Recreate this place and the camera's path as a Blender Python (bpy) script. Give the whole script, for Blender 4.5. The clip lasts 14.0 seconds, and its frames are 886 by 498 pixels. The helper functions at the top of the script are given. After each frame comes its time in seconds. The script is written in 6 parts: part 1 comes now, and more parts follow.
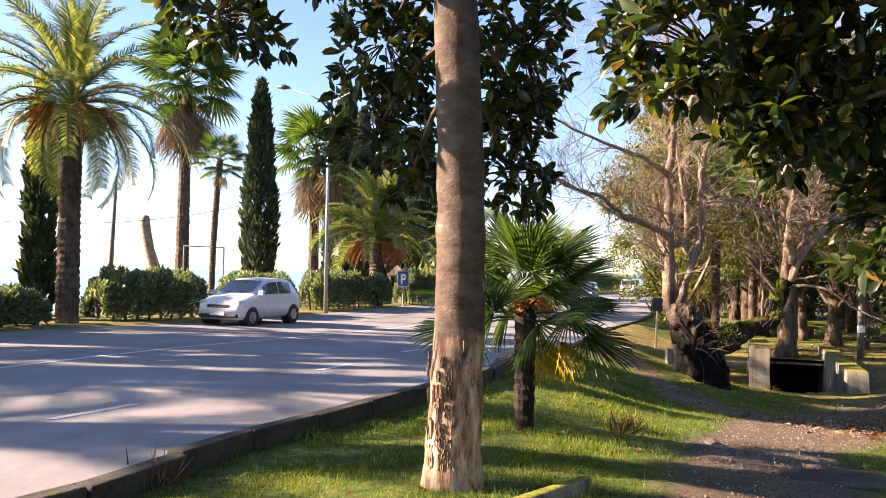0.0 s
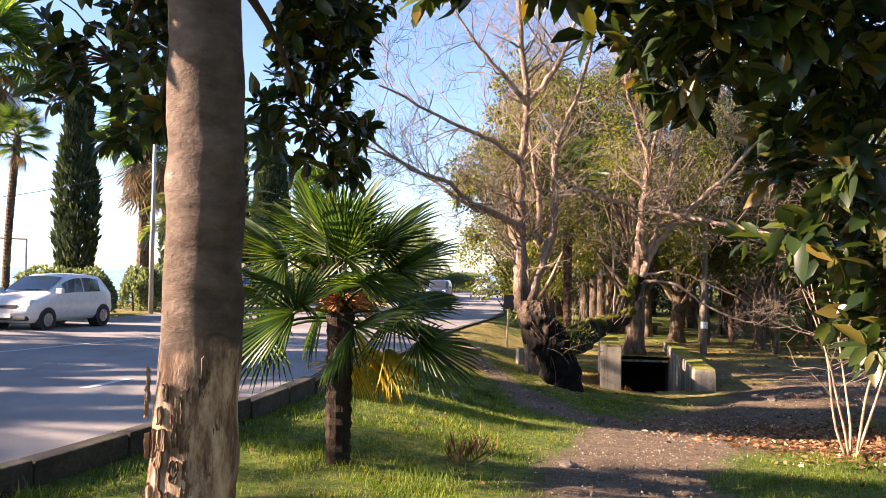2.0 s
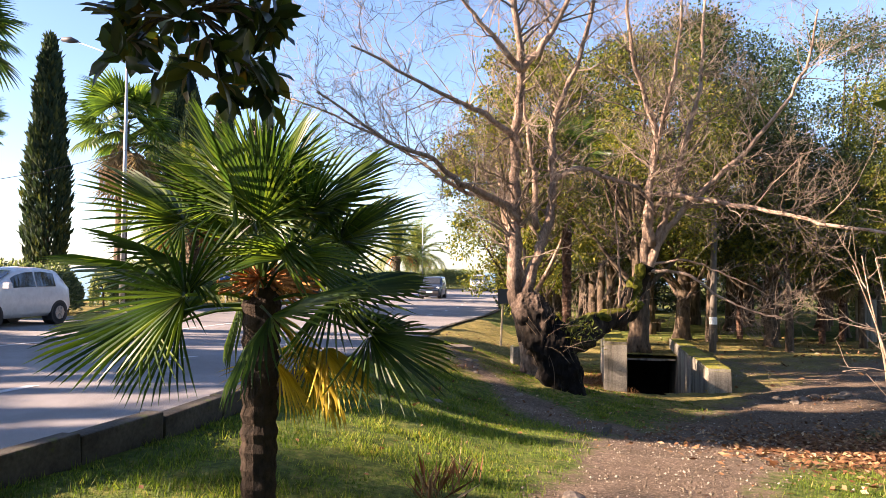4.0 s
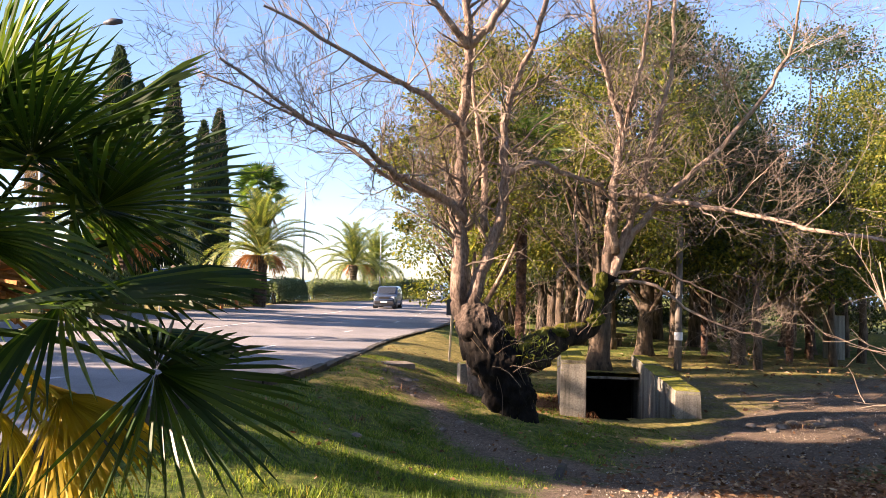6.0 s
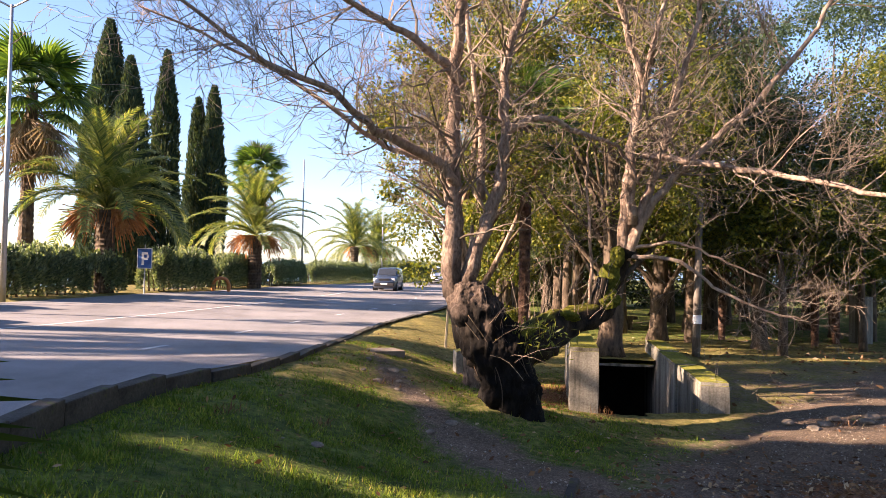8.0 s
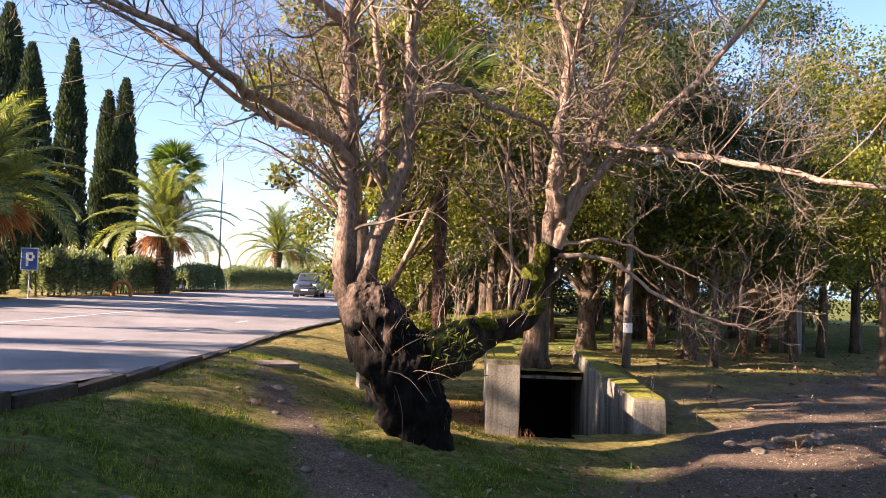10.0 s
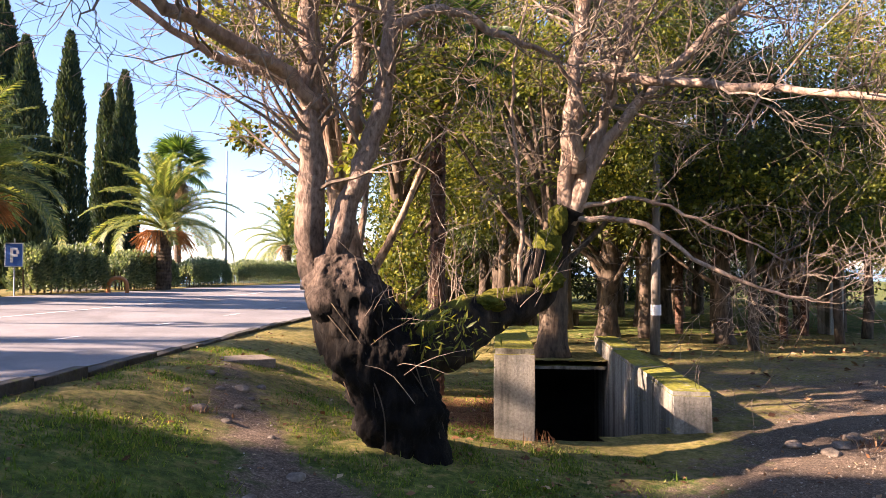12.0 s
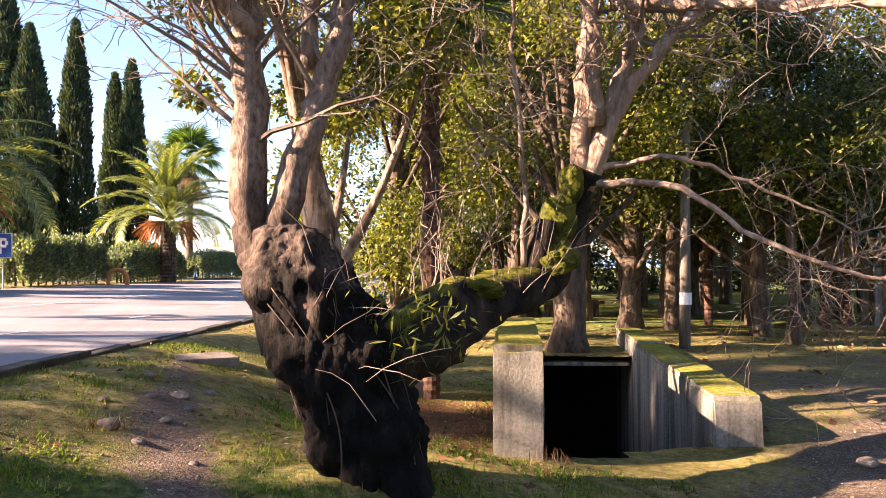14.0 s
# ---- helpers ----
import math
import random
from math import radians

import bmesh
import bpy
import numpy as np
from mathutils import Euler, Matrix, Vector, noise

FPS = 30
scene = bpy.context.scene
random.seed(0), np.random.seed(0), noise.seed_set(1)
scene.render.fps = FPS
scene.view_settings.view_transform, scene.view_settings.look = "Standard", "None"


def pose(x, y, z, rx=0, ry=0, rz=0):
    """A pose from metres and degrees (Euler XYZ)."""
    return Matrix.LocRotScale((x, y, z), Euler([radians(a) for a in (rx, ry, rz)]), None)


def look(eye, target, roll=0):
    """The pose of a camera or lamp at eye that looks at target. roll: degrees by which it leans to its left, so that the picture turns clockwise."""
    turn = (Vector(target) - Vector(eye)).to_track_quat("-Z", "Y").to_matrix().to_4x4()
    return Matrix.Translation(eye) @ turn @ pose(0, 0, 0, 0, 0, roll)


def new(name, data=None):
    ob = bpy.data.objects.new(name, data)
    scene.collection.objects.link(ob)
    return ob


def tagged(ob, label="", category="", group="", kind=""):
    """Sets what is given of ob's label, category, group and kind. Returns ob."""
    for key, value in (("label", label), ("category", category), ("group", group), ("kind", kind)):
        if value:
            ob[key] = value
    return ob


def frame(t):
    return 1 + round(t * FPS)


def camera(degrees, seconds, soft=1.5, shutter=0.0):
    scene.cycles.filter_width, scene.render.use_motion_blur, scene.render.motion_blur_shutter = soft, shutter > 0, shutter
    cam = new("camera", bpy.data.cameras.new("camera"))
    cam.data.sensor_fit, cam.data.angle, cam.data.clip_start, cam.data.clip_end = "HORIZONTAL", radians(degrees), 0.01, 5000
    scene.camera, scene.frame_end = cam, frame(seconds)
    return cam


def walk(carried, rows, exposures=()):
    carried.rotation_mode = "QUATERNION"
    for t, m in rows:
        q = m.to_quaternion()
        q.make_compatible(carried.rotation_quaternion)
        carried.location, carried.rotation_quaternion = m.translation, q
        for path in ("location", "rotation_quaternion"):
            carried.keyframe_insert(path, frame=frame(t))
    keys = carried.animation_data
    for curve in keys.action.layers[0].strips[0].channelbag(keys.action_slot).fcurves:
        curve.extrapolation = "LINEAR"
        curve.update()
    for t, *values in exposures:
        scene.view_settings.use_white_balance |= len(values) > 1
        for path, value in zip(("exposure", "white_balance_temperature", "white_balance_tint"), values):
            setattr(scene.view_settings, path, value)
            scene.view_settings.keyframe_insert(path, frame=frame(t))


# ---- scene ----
cam = camera(60.9, 14.0, soft=0.5)
PATH = [
    (0, (0.009, -0.008, 1.591), (-0.004, 1.991, 1.651), 0.7),
    (0.5, (0.186, 0.5, 1.561), (0.277, 2.497, 1.632), 0.7),
    (1, (0.337, 0.996, 1.519), (0.546, 2.984, 1.595), 0.3),
    (1.5, (0.476, 1.478, 1.523), (0.802, 3.45, 1.592), 0.9),
    (2, (0.605, 1.979, 1.491), (0.966, 3.946, 1.553), 0.8),
    (2.2, (0.641, 2.171, 1.467), (1.021, 4.134, 1.51), 0.6),
    (4.3, (1.322, 4.106, 1.273), (1.686, 6.072, 1.341), 0.5),
    (4.5, (1.405, 4.317, 1.261), (1.75, 6.285, 1.336), 0.0),
    (5, (1.593, 4.789, 1.314), (2.068, 6.731, 1.381), 0.9),
    (5.5, (1.877, 5.26, 1.298), (2.369, 7.195, 1.42), 1.6),
    (6, (2.08, 5.741, 1.244), (2.546, 7.684, 1.332), 1.3),
    (6.5, (2.246, 6.191, 1.216), (2.719, 8.134, 1.271), 1.0),
    (7, (2.4, 6.677, 1.219), (2.783, 8.64, 1.271), 0.5),
    (7.5, (2.553, 7.112, 1.202), (3.024, 9.053, 1.304), 0.9),
    (8, (2.769, 7.584, 1.136), (3.223, 9.531, 1.178), 1.2),
    (8.5, (2.963, 8.052, 1.097), (3.448, 9.992, 1.063), 1.3),
    (9, (3.198, 8.488, 1.041), (3.817, 10.389, 1.016), 2.2),
    (9.2, (3.307, 8.645, 1.065), (3.926, 10.546, 1.083), 2.2),
    (11.3, (4.272, 10.526, 0.833), (4.918, 12.417, 0.913), 0.9),
    (11.5, (4.362, 10.704, 0.817), (4.978, 12.605, 0.891), 0.9),
    (12, (4.577, 11.158, 0.762), (5.168, 13.068, 0.808), 0.2),
    (12.5, (4.767, 11.593, 0.711), (5.207, 13.544, 0.692), 0.3),
    (13, (4.955, 12.004, 0.674), (5.232, 13.984, 0.614), -0.7),
    (13.5, (5.148, 12.405, 0.667), (5.559, 14.362, 0.646), -0.9),
    (14, (5.422, 12.762, 0.609), (5.964, 14.687, 0.635), -0.2),
]
walk(cam, [(t, look(eye, target, roll)) for t, eye, target, roll in PATH], exposures=[(0, 2.48, 6750, 23), (9, 2.42, 6650, 25), (11.5, 2.53, 6550, 27), (13, 2.76, 6650, 28), (14, 2.86, 6850, 29)])

# ---- light ----
world = bpy.data.worlds.new("world")
scene.world = world
world.use_nodes = True
wn, wl = world.node_tree.nodes, world.node_tree.links
sky = wn.new("ShaderNodeTexSky")
sky.sky_type = "NISHITA"
sky.sun_disc = False
sky.sun_elevation, sky.sun_rotation = radians(26), radians(-92)
sky.air_density, sky.dust_density, sky.ozone_density = 1.0, 0.45, 4.0
wn["Background"].inputs["Strength"].default_value = 0.061
wl.new(sky.outputs[0], wn["Background"].inputs["Color"])
sun_data = bpy.data.lights.new("sun", "SUN")
sun_data.energy, sun_data.angle, sun_data.color = 5.0, radians(0.6), (1.0, 0.80, 0.60)
sun = new("sun", sun_data)
sun.matrix_world = look((-30, 1.0, 14.5), (0, 0, 0))


# ---- materials ----
def node_mat(name, rough=0.8, metal=0.0, spec=0.3):
    m = bpy.data.materials.new(name)
    m.use_nodes = True
    b = m.node_tree.nodes["Principled BSDF"]
    b.inputs["Roughness"].default_value = rough
    b.inputs["Metallic"].default_value = metal
    b.inputs["Specular IOR Level"].default_value = spec
    return m, m.node_tree.nodes, m.node_tree.links, b


def ramp(n, l, fac, stops):
    r = n.new("ShaderNodeValToRGB")
    while len(r.color_ramp.elements) < len(stops):
        r.color_ramp.elements.new(0.5)
    for e, (p, c) in zip(r.color_ramp.elements, stops):
        e.position, e.color = p, (*c, 1)
    l.new(fac, r.inputs[0])
    return r.outputs[0]


def tex_noise(n, l, scale, detail=6, stretch=None, rough=0.6):
    t = n.new("ShaderNodeTexNoise")
    t.inputs["Scale"].default_value, t.inputs["Detail"].default_value, t.inputs["Roughness"].default_value = scale, detail, rough
    c = n.new("ShaderNodeTexCoord")
    if stretch:
        mp = n.new("ShaderNodeMapping")
        mp.inputs["Scale"].default_value = stretch
        l.new(c.outputs["Object"], mp.inputs[0])
        l.new(mp.outputs[0], t.inputs[0])
    else:
        l.new(c.outputs["Object"], t.inputs[0])
    return t.outputs[0]


def mix(n, l, fac, a, b, how="MIX"):
    m = n.new("ShaderNodeMix")
    m.data_type, m.blend_type = "RGBA", how
    for s, v in ((0, fac), (6, a), (7, b)):
        if isinstance(v, (int, float)):
            m.inputs[s].default_value = v
        elif isinstance(v, tuple):
            m.inputs[s].default_value = (*v, 1)
        else:
            l.new(v, m.inputs[s])
    return m.outputs[2]


def bump(n, l, b, height, strength, dist=0.02):
    k = n.new("ShaderNodeBump")
    k.inputs["Strength"].default_value, k.inputs["Distance"].default_value = strength, dist
    l.new(height, k.inputs["Height"])
    l.new(k.outputs[0], b.inputs["Normal"])


def mottled(name, c1, c2, scale=3.0, fine=40.0, rough=0.85, strength=0.5, dist=0.01, stretch=None, spec=0.25, metal=0.0, c3=None):
    """A surface of two or three tones at two scales, with fine relief."""
    m, n, l, b = node_mat(name, rough, metal, spec)
    big = ramp(n, l, tex_noise(n, l, scale, 5, stretch), [(0.35, c1), (0.65, c2)])
    f = tex_noise(n, l, fine, 6, stretch)
    grain = ramp(n, l, f, [(0.3, (0.62, 0.62, 0.62)), (0.7, (1.15, 1.15, 1.15))])
    col = mix(n, l, 1.0, big, grain, "MULTIPLY")
    if c3:
        spots = ramp(n, l, tex_noise(n, l, scale * 2.7, 4, stretch), [(0.58, (0, 0, 0)), (0.68, (1, 1, 1))])
        col = mix(n, l, spots, col, c3)
    l.new(col, b.inputs["Base Color"])
    bump(n, l, b, f, strength, dist)
    return m


def leafy(name, stops, trans=0.4, rough=0.45, spec=0.4, patch=0.0):
    """Foliage: a tone per leaf, light passing through."""
    m, n, l, b = node_mat(name, rough, 0, spec)
    g = n.new("ShaderNodeNewGeometry")
    oi = n.new("ShaderNodeObjectInfo")
    ad = n.new("ShaderNodeMath")
    ad.operation = "ADD"
    l.new(g.outputs["Random Per Island"], ad.inputs[0])
    l.new(oi.outputs["Random"], ad.inputs[1])
    fr = n.new("ShaderNodeMath")
    fr.operation = "FRACT"
    l.new(ad.outputs[0], fr.inputs[0])
    col = ramp(n, l, fr.outputs[0], stops)
    if patch:
        col = mix(n, l, 1.0, col, ramp(n, l, tex_noise(n, l, patch, 5), [(0.36, (0.50, 0.58, 0.5)), (0.5, (0.95, 0.95, 0.9)), (0.66, (1.5, 1.3, 1.2))]), "MULTIPLY")
    l.new(col, b.inputs["Base Color"])
    t = n.new("ShaderNodeBsdfTranslucent")
    l.new(mix(n, l, 1.0, col, (1.5, 1.45, 0.7), "MULTIPLY"), t.inputs[0])
    mx = n.new("ShaderNodeMixShader")
    mx.inputs[0].default_value = trans
    l.new(b.outputs[0], mx.inputs[1])
    l.new(t.outputs[0], mx.inputs[2])
    l.new(mx.outputs[0], n["Material Output"].inputs[0])
    return m


def plain(name, c, rough=0.5, metal=0.0, spec=0.5, coat=0.0):
    m, n, l, b = node_mat(name, rough, metal, spec)
    f = tex_noise(n, l, 9, 5)
    l.new(mix(n, l, 1.0, c, ramp(n, l, f, [(0.3, (0.86, 0.86, 0.86)), (0.7, (1.06, 1.06, 1.06))]), "MULTIPLY"), b.inputs["Base Color"])
    b.inputs["Coat Weight"].default_value = coat
    return m


def ground_mat():
    """Grass, bare earth and leaf litter by the cover masks, broken up by noise."""
    m, n, l, b = node_mat("ground_cover", 0.95, 0, 0.15)
    at = n.new("ShaderNodeAttribute")
    at.attribute_name = "cover"
    sep = n.new("ShaderNodeSeparateColor")
    l.new(at.outputs["Color"], sep.inputs[0])
    nb, nf, nm = tex_noise(n, l, 0.9, 6), tex_noise(n, l, 45, 5), tex_noise(n, l, 7, 6)
    grass = ramp(n, l, nm, [(0.3, (0.035, 0.06, 0.012)), (0.5, (0.09, 0.125, 0.022)), (0.7, (0.18, 0.17, 0.045))])
    earth = ramp(n, l, nf, [(0.3, (0.065, 0.048, 0.035)), (0.55, (0.165, 0.122, 0.088)), (0.72, (0.31, 0.25, 0.19))])
    litter = ramp(n, l, nf, [(0.3, (0.07, 0.032, 0.016)), (0.5, (0.20, 0.09, 0.04)), (0.7, (0.36, 0.22, 0.11))])

    def soft(ch):
        a = n.new("ShaderNodeMath")
        a.operation = "ADD"
        l.new(sep.outputs[ch], a.inputs[0])
        l.new(nm, a.inputs[1])
        a2 = n.new("ShaderNodeMath")
        a2.operation = "ADD"
        l.new(a.outputs[0], a2.inputs[0])
        l.new(nb, a2.inputs[1])
        return ramp(n, l, a2.outputs[0], [(0.0, (0, 0, 0)), (1.0, (1, 1, 1))]), a2

    dry = ramp(n, l, nm, [(0.3, (0.10, 0.10, 0.028)), (0.5, (0.20, 0.17, 0.052)), (0.7, (0.31, 0.24, 0.10))])
    cols = grass
    for ch, c in ((2, dry), (0, earth), (1, litter)):
        _, a2 = soft(ch)
        mr = n.new("ShaderNodeMapRange")
        mr.inputs[1].default_value, mr.inputs[2].default_value = 1.35, 1.65
        l.new(a2.outputs[0], mr.inputs[0])
        cols = mix(n, l, mr.outputs[0], cols, c)
    cols = mix(n, l, 1.0, cols, ramp(n, l, tex_noise(n, l, 16, 7, None, 0.75), [(0.32, (0.5, 0.5, 0.5)), (0.68, (1.35, 1.35, 1.35))]), "MULTIPLY")
    cols = mix(n, l, 1.0, cols, ramp(n, l, tex_noise(n, l, 1.6, 5), [(0.35, (0.72, 0.74, 0.70)), (0.65, (1.15, 1.13, 1.1))]), "MULTIPLY")
    l.new(cols, b.inputs["Base Color"])
    bump(n, l, b, nf, 0.9, 0.03)
    return m


def bark_mat(name, c1, c2, c3, vert=0.25, scale=9.0, strength=1.0):
    m, n, l, b = node_mat(name, 0.92, 0, 0.2)
    f = tex_noise(n, l, scale, 8, (1, 1, vert), 0.65)
    big = tex_noise(n, l, 1.8, 4)
    col = mix(n, l, ramp(n, l, big, [(0.42, (0, 0, 0)), (0.6, (1, 1, 1))]), ramp(n, l, f, [(0.32, c1), (0.6, c2)]), ramp(n, l, f, [(0.35, c1), (0.62, c3)]))
    l.new(col, b.inputs["Base Color"])
    bump(n, l, b, f, strength, 0.04)
    return m


def moss_bark():
    """Dark bark whose upper faces carry green moss."""
    m, n, l, b = node_mat("mossy_bark", 0.95, 0, 0.15)
    f = tex_noise(n, l, 7, 8, (1, 1, 0.5), 0.7)
    base = ramp(n, l, f, [(0.35, (0.012, 0.010, 0.008)), (0.6, (0.045, 0.034, 0.024)), (0.76, (0.11, 0.085, 0.06))])
    g = n.new("ShaderNodeNewGeometry")
    sep = n.new("ShaderNodeSeparateXYZ")
    l.new(g.outputs["Normal"], sep.inputs[0])
    a = n.new("ShaderNodeMath")
    a.operation = "MULTIPLY_ADD"
    l.new(tex_noise(n, l, 2.5, 5), a.inputs[0])
    a.inputs[1].default_value = 1.5
    l.new(sep.outputs[2], a.inputs[2])
    mr = n.new("ShaderNodeMapRange")
    mr.inputs[1].default_value, mr.inputs[2].default_value = 1.38, 1.62
    l.new(a.outputs[0], mr.inputs[0])
    l.new(mix(n, l, mr.outputs[0], base, ramp(n, l, f, [(0.3, (0.045, 0.05, 0.007)), (0.7, (0.20, 0.18, 0.022))])), b.inputs["Base Color"])
    bump(n, l, b, f, 1.0, 0.05)
    return m


def concrete_mat():
    """Weathered grey concrete: moss on top faces, dark and pale runs down the sides."""
    m, n, l, b = node_mat("weathered_concrete", 0.92, 0, 0.2)
    f = tex_noise(n, l, 30, 8)
    base = ramp(n, l, f, [(0.3, (0.15, 0.14, 0.115)), (0.7, (0.29, 0.27, 0.23))])
    runs = ramp(n, l, tex_noise(n, l, 5, 4, (1, 1, 0.06)), [(0.36, (0.42, 0.41, 0.38)), (0.5, (0.95, 0.95, 0.93)), (0.70, (1.3, 1.3, 1.26))])
    side = mix(n, l, 1.0, base, runs, "MULTIPLY")
    g = n.new("ShaderNodeNewGeometry")
    sep = n.new("ShaderNodeSeparateXYZ")
    l.new(g.outputs["Normal"], sep.inputs[0])
    a = n.new("ShaderNodeMath")
    a.operation = "MULTIPLY_ADD"
    l.new(tex_noise(n, l, 6, 5), a.inputs[0])
    a.inputs[1].default_value = 0.9
    l.new(sep.outputs[2], a.inputs[2])
    mr = n.new("ShaderNodeMapRange")
    mr.inputs[1].default_value, mr.inputs[2].default_value = 1.22, 1.38
    l.new(a.outputs[0], mr.inputs[0])
    moss = ramp(n, l, tex_noise(n, l, 18, 5), [(0.3, (0.075, 0.085, 0.012)), (0.52, (0.17, 0.165, 0.022)), (0.72, (0.29, 0.26, 0.04))])
    l.new(mix(n, l, mr.outputs[0], side, moss), b.inputs["Base Color"])
    bump(n, l, b, f, 0.6, 0.015)
    return m


def asphalt_mat():
    m, n, l, b = node_mat("worn_asphalt", 0.82, 0, 0.3)
    f = tex_noise(n, l, 140, 4)
    big = tex_noise(n, l, 0.35, 6)
    col = mix(n, l, 1.0, ramp(n, l, big, [(0.35, (0.175, 0.168, 0.165)), (0.65, (0.25, 0.24, 0.236))]), ramp(n, l, f, [(0.3, (0.6, 0.6, 0.6)), (0.7, (1.3, 1.3, 1.3))]), "MULTIPLY")
    stain = tex_noise(n, l, 1.1, 7, (1, 0.35, 1), 0.7)
    col = mix(n, l, 1.0, col, ramp(n, l, stain, [(0.34, (0.80, 0.79, 0.78)), (0.52, (1.0, 1.0, 1.0)), (0.7, (1.08, 1.07, 1.06))]), "MULTIPLY")
    l.new(col, b.inputs["Base Color"])
    bump(n, l, b, f, 0.35, 0.006)
    return m


def sea_mat():
    m, n, l, b = node_mat("sea_water", 0.25, 0, 0.5)
    b.inputs["Base Color"].default_value = (0.16, 0.26, 0.34, 1)
    bump(n, l, b, tex_noise(n, l, 0.6, 4), 0.5, 0.3)
    return m


def glass_mat():
    m, n, l, b = node_mat("tinted_glass", 0.05, 0, 0.6)
    b.inputs["Base Color"].default_value = (0.03, 0.035, 0.04, 1)
    b.inputs["Coat Weight"].default_value = 0.6
    return m


GROUND, ASPHALT, CONCRETE, SEA, GLASS = ground_mat(), asphalt_mat(), concrete_mat(), sea_mat(), glass_mat()
ROUGH_STONE = mottled("rough_stone", (0.10, 0.08, 0.06), (0.25, 0.21, 0.165), 3.0, 40)
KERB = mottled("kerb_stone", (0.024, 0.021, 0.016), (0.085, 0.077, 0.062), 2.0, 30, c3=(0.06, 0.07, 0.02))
# near-black tone that stands in for the shade inside the pit
PIT_SHADE = mottled("pit_shade_black", (0.008, 0.007, 0.006), (0.022, 0.019, 0.015), 3.0, 30, 0.7)
MOSS = mottled("moss", (0.05, 0.062, 0.01), (0.16, 0.155, 0.018), 6, 60, 0.98, 1.0, 0.02, spec=0.1)
GRAVEL = leafy("pebble", [(0.0, (0.10, 0.075, 0.05)), (0.6, (0.22, 0.18, 0.13)), (1.0, (0.40, 0.36, 0.30))], 0.0, 0.9, 0.2)
PAINT = mottled("road_paint", (0.50, 0.50, 0.48), (0.68, 0.68, 0.66), 3.0, 60)
BARK_SMOOTH = bark_mat("smooth_grey_bark", (0.16, 0.11, 0.075), (0.36, 0.27, 0.20), (0.46, 0.36, 0.28), 1.6, 5.0, 0.5)
BARK_PEEL = bark_mat("peeling_bark", (0.045, 0.030, 0.020), (0.22, 0.14, 0.09), (0.50, 0.38, 0.27), 0.3, 11.0, 1.0)
BARK_PALE = bark_mat("pale_branch_bark", (0.15, 0.10, 0.07), (0.36, 0.26, 0.19), (0.46, 0.35, 0.26), 0.4, 11.0, 0.9)
BARK_DARK = bark_mat("dark_trunk_bark", (0.03, 0.022, 0.016), (0.11, 0.08, 0.055), (0.16, 0.12, 0.08), 0.3, 9.0, 1.0)
BARK_RED = bark_mat("fibrous_palm_bark", (0.03, 0.017, 0.012), (0.10, 0.055, 0.036), (0.16, 0.095, 0.062), 0.6, 14.0, 1.0)
# fibre bark of the near palm, its crown's shade put into the tone
PALM_FIBRE_SHADED = bark_mat("shaded_palm_fibre", (0.008, 0.006, 0.004), (0.030, 0.021, 0.014), (0.055, 0.038, 0.025), 0.5, 16.0, 1.0)
BARK_MOSS = moss_bark()


def old_bark():
    """Black furrowed bark at the foot, partly painted shade, passing into flaking grey-brown bark on the stems."""
    m, n, l, b = node_mat("old_tree_bark", 0.95, 0, 0.15)
    f = tex_noise(n, l, 8, 9, (1, 1, 0.3), 0.7)
    fine = tex_noise(n, l, 26, 6, (1, 1, 0.5), 0.6)
    black = ramp(n, l, f, [(0.36, (0.003, 0.0028, 0.0024)), (0.56, (0.010, 0.008, 0.006)), (0.74, (0.040, 0.031, 0.022))])
    pale = ramp(n, l, fine, [(0.3, (0.10, 0.068, 0.048)), (0.5, (0.25, 0.18, 0.135)), (0.72, (0.38, 0.29, 0.22))])
    c = n.new("ShaderNodeTexCoord")
    sep = n.new("ShaderNodeSeparateXYZ")
    l.new(c.outputs["Object"], sep.inputs[0])
    a = n.new("ShaderNodeMath")
    a.operation = "MULTIPLY_ADD"
    l.new(tex_noise(n, l, 2.2, 6, (1, 1, 0.6)), a.inputs[0])
    a.inputs[1].default_value = 2.6
    l.new(sep.outputs[2], a.inputs[2])
    mr = n.new("ShaderNodeMapRange")
    mr.inputs[1].default_value, mr.inputs[2].default_value = 2.95, 3.9
    l.new(a.outputs[0], mr.inputs[0])
    l.new(mix(n, l, mr.outputs[0], black, pale), b.inputs["Base Color"])
    k = n.new("ShaderNodeMix")
    k.inputs[0].default_value = 0.4
    l.new(f, k.inputs[2])
    l.new(fine, k.inputs[3])
    bump(n, l, b, k.outputs[0], 1.0, 0.06)
    return m


BARK_OLD = old_bark()
TWIG = mottled("twig_bark", (0.12, 0.09, 0.065), (0.29, 0.23, 0.17), 1.0, 20)
MAGNOLIA = leafy("magnolia_leaf", [(0.0, (0.012, 0.024, 0.010)), (0.5, (0.026, 0.048, 0.014)), (0.8, (0.065, 0.09, 0.016)), (0.96, (0.12, 0.085, 0.02))], 0.40, 0.28, 0.5)
EVERGREEN = leafy("evergreen_leaf", [(0.0, (0.04, 0.06, 0.012)), (0.45, (0.10, 0.125, 0.02)), (0.8, (0.18, 0.19, 0.03)), (1.0, (0.27, 0.24, 0.045))], 0.42, 0.5, 0.3)
EVERGREEN_DARK = leafy("dark_evergreen_leaf", [(0.0, (0.016, 0.030, 0.012)), (0.6, (0.045, 0.065, 0.018)), (1.0, (0.09, 0.105, 0.024))], 0.32, 0.45, 0.35)
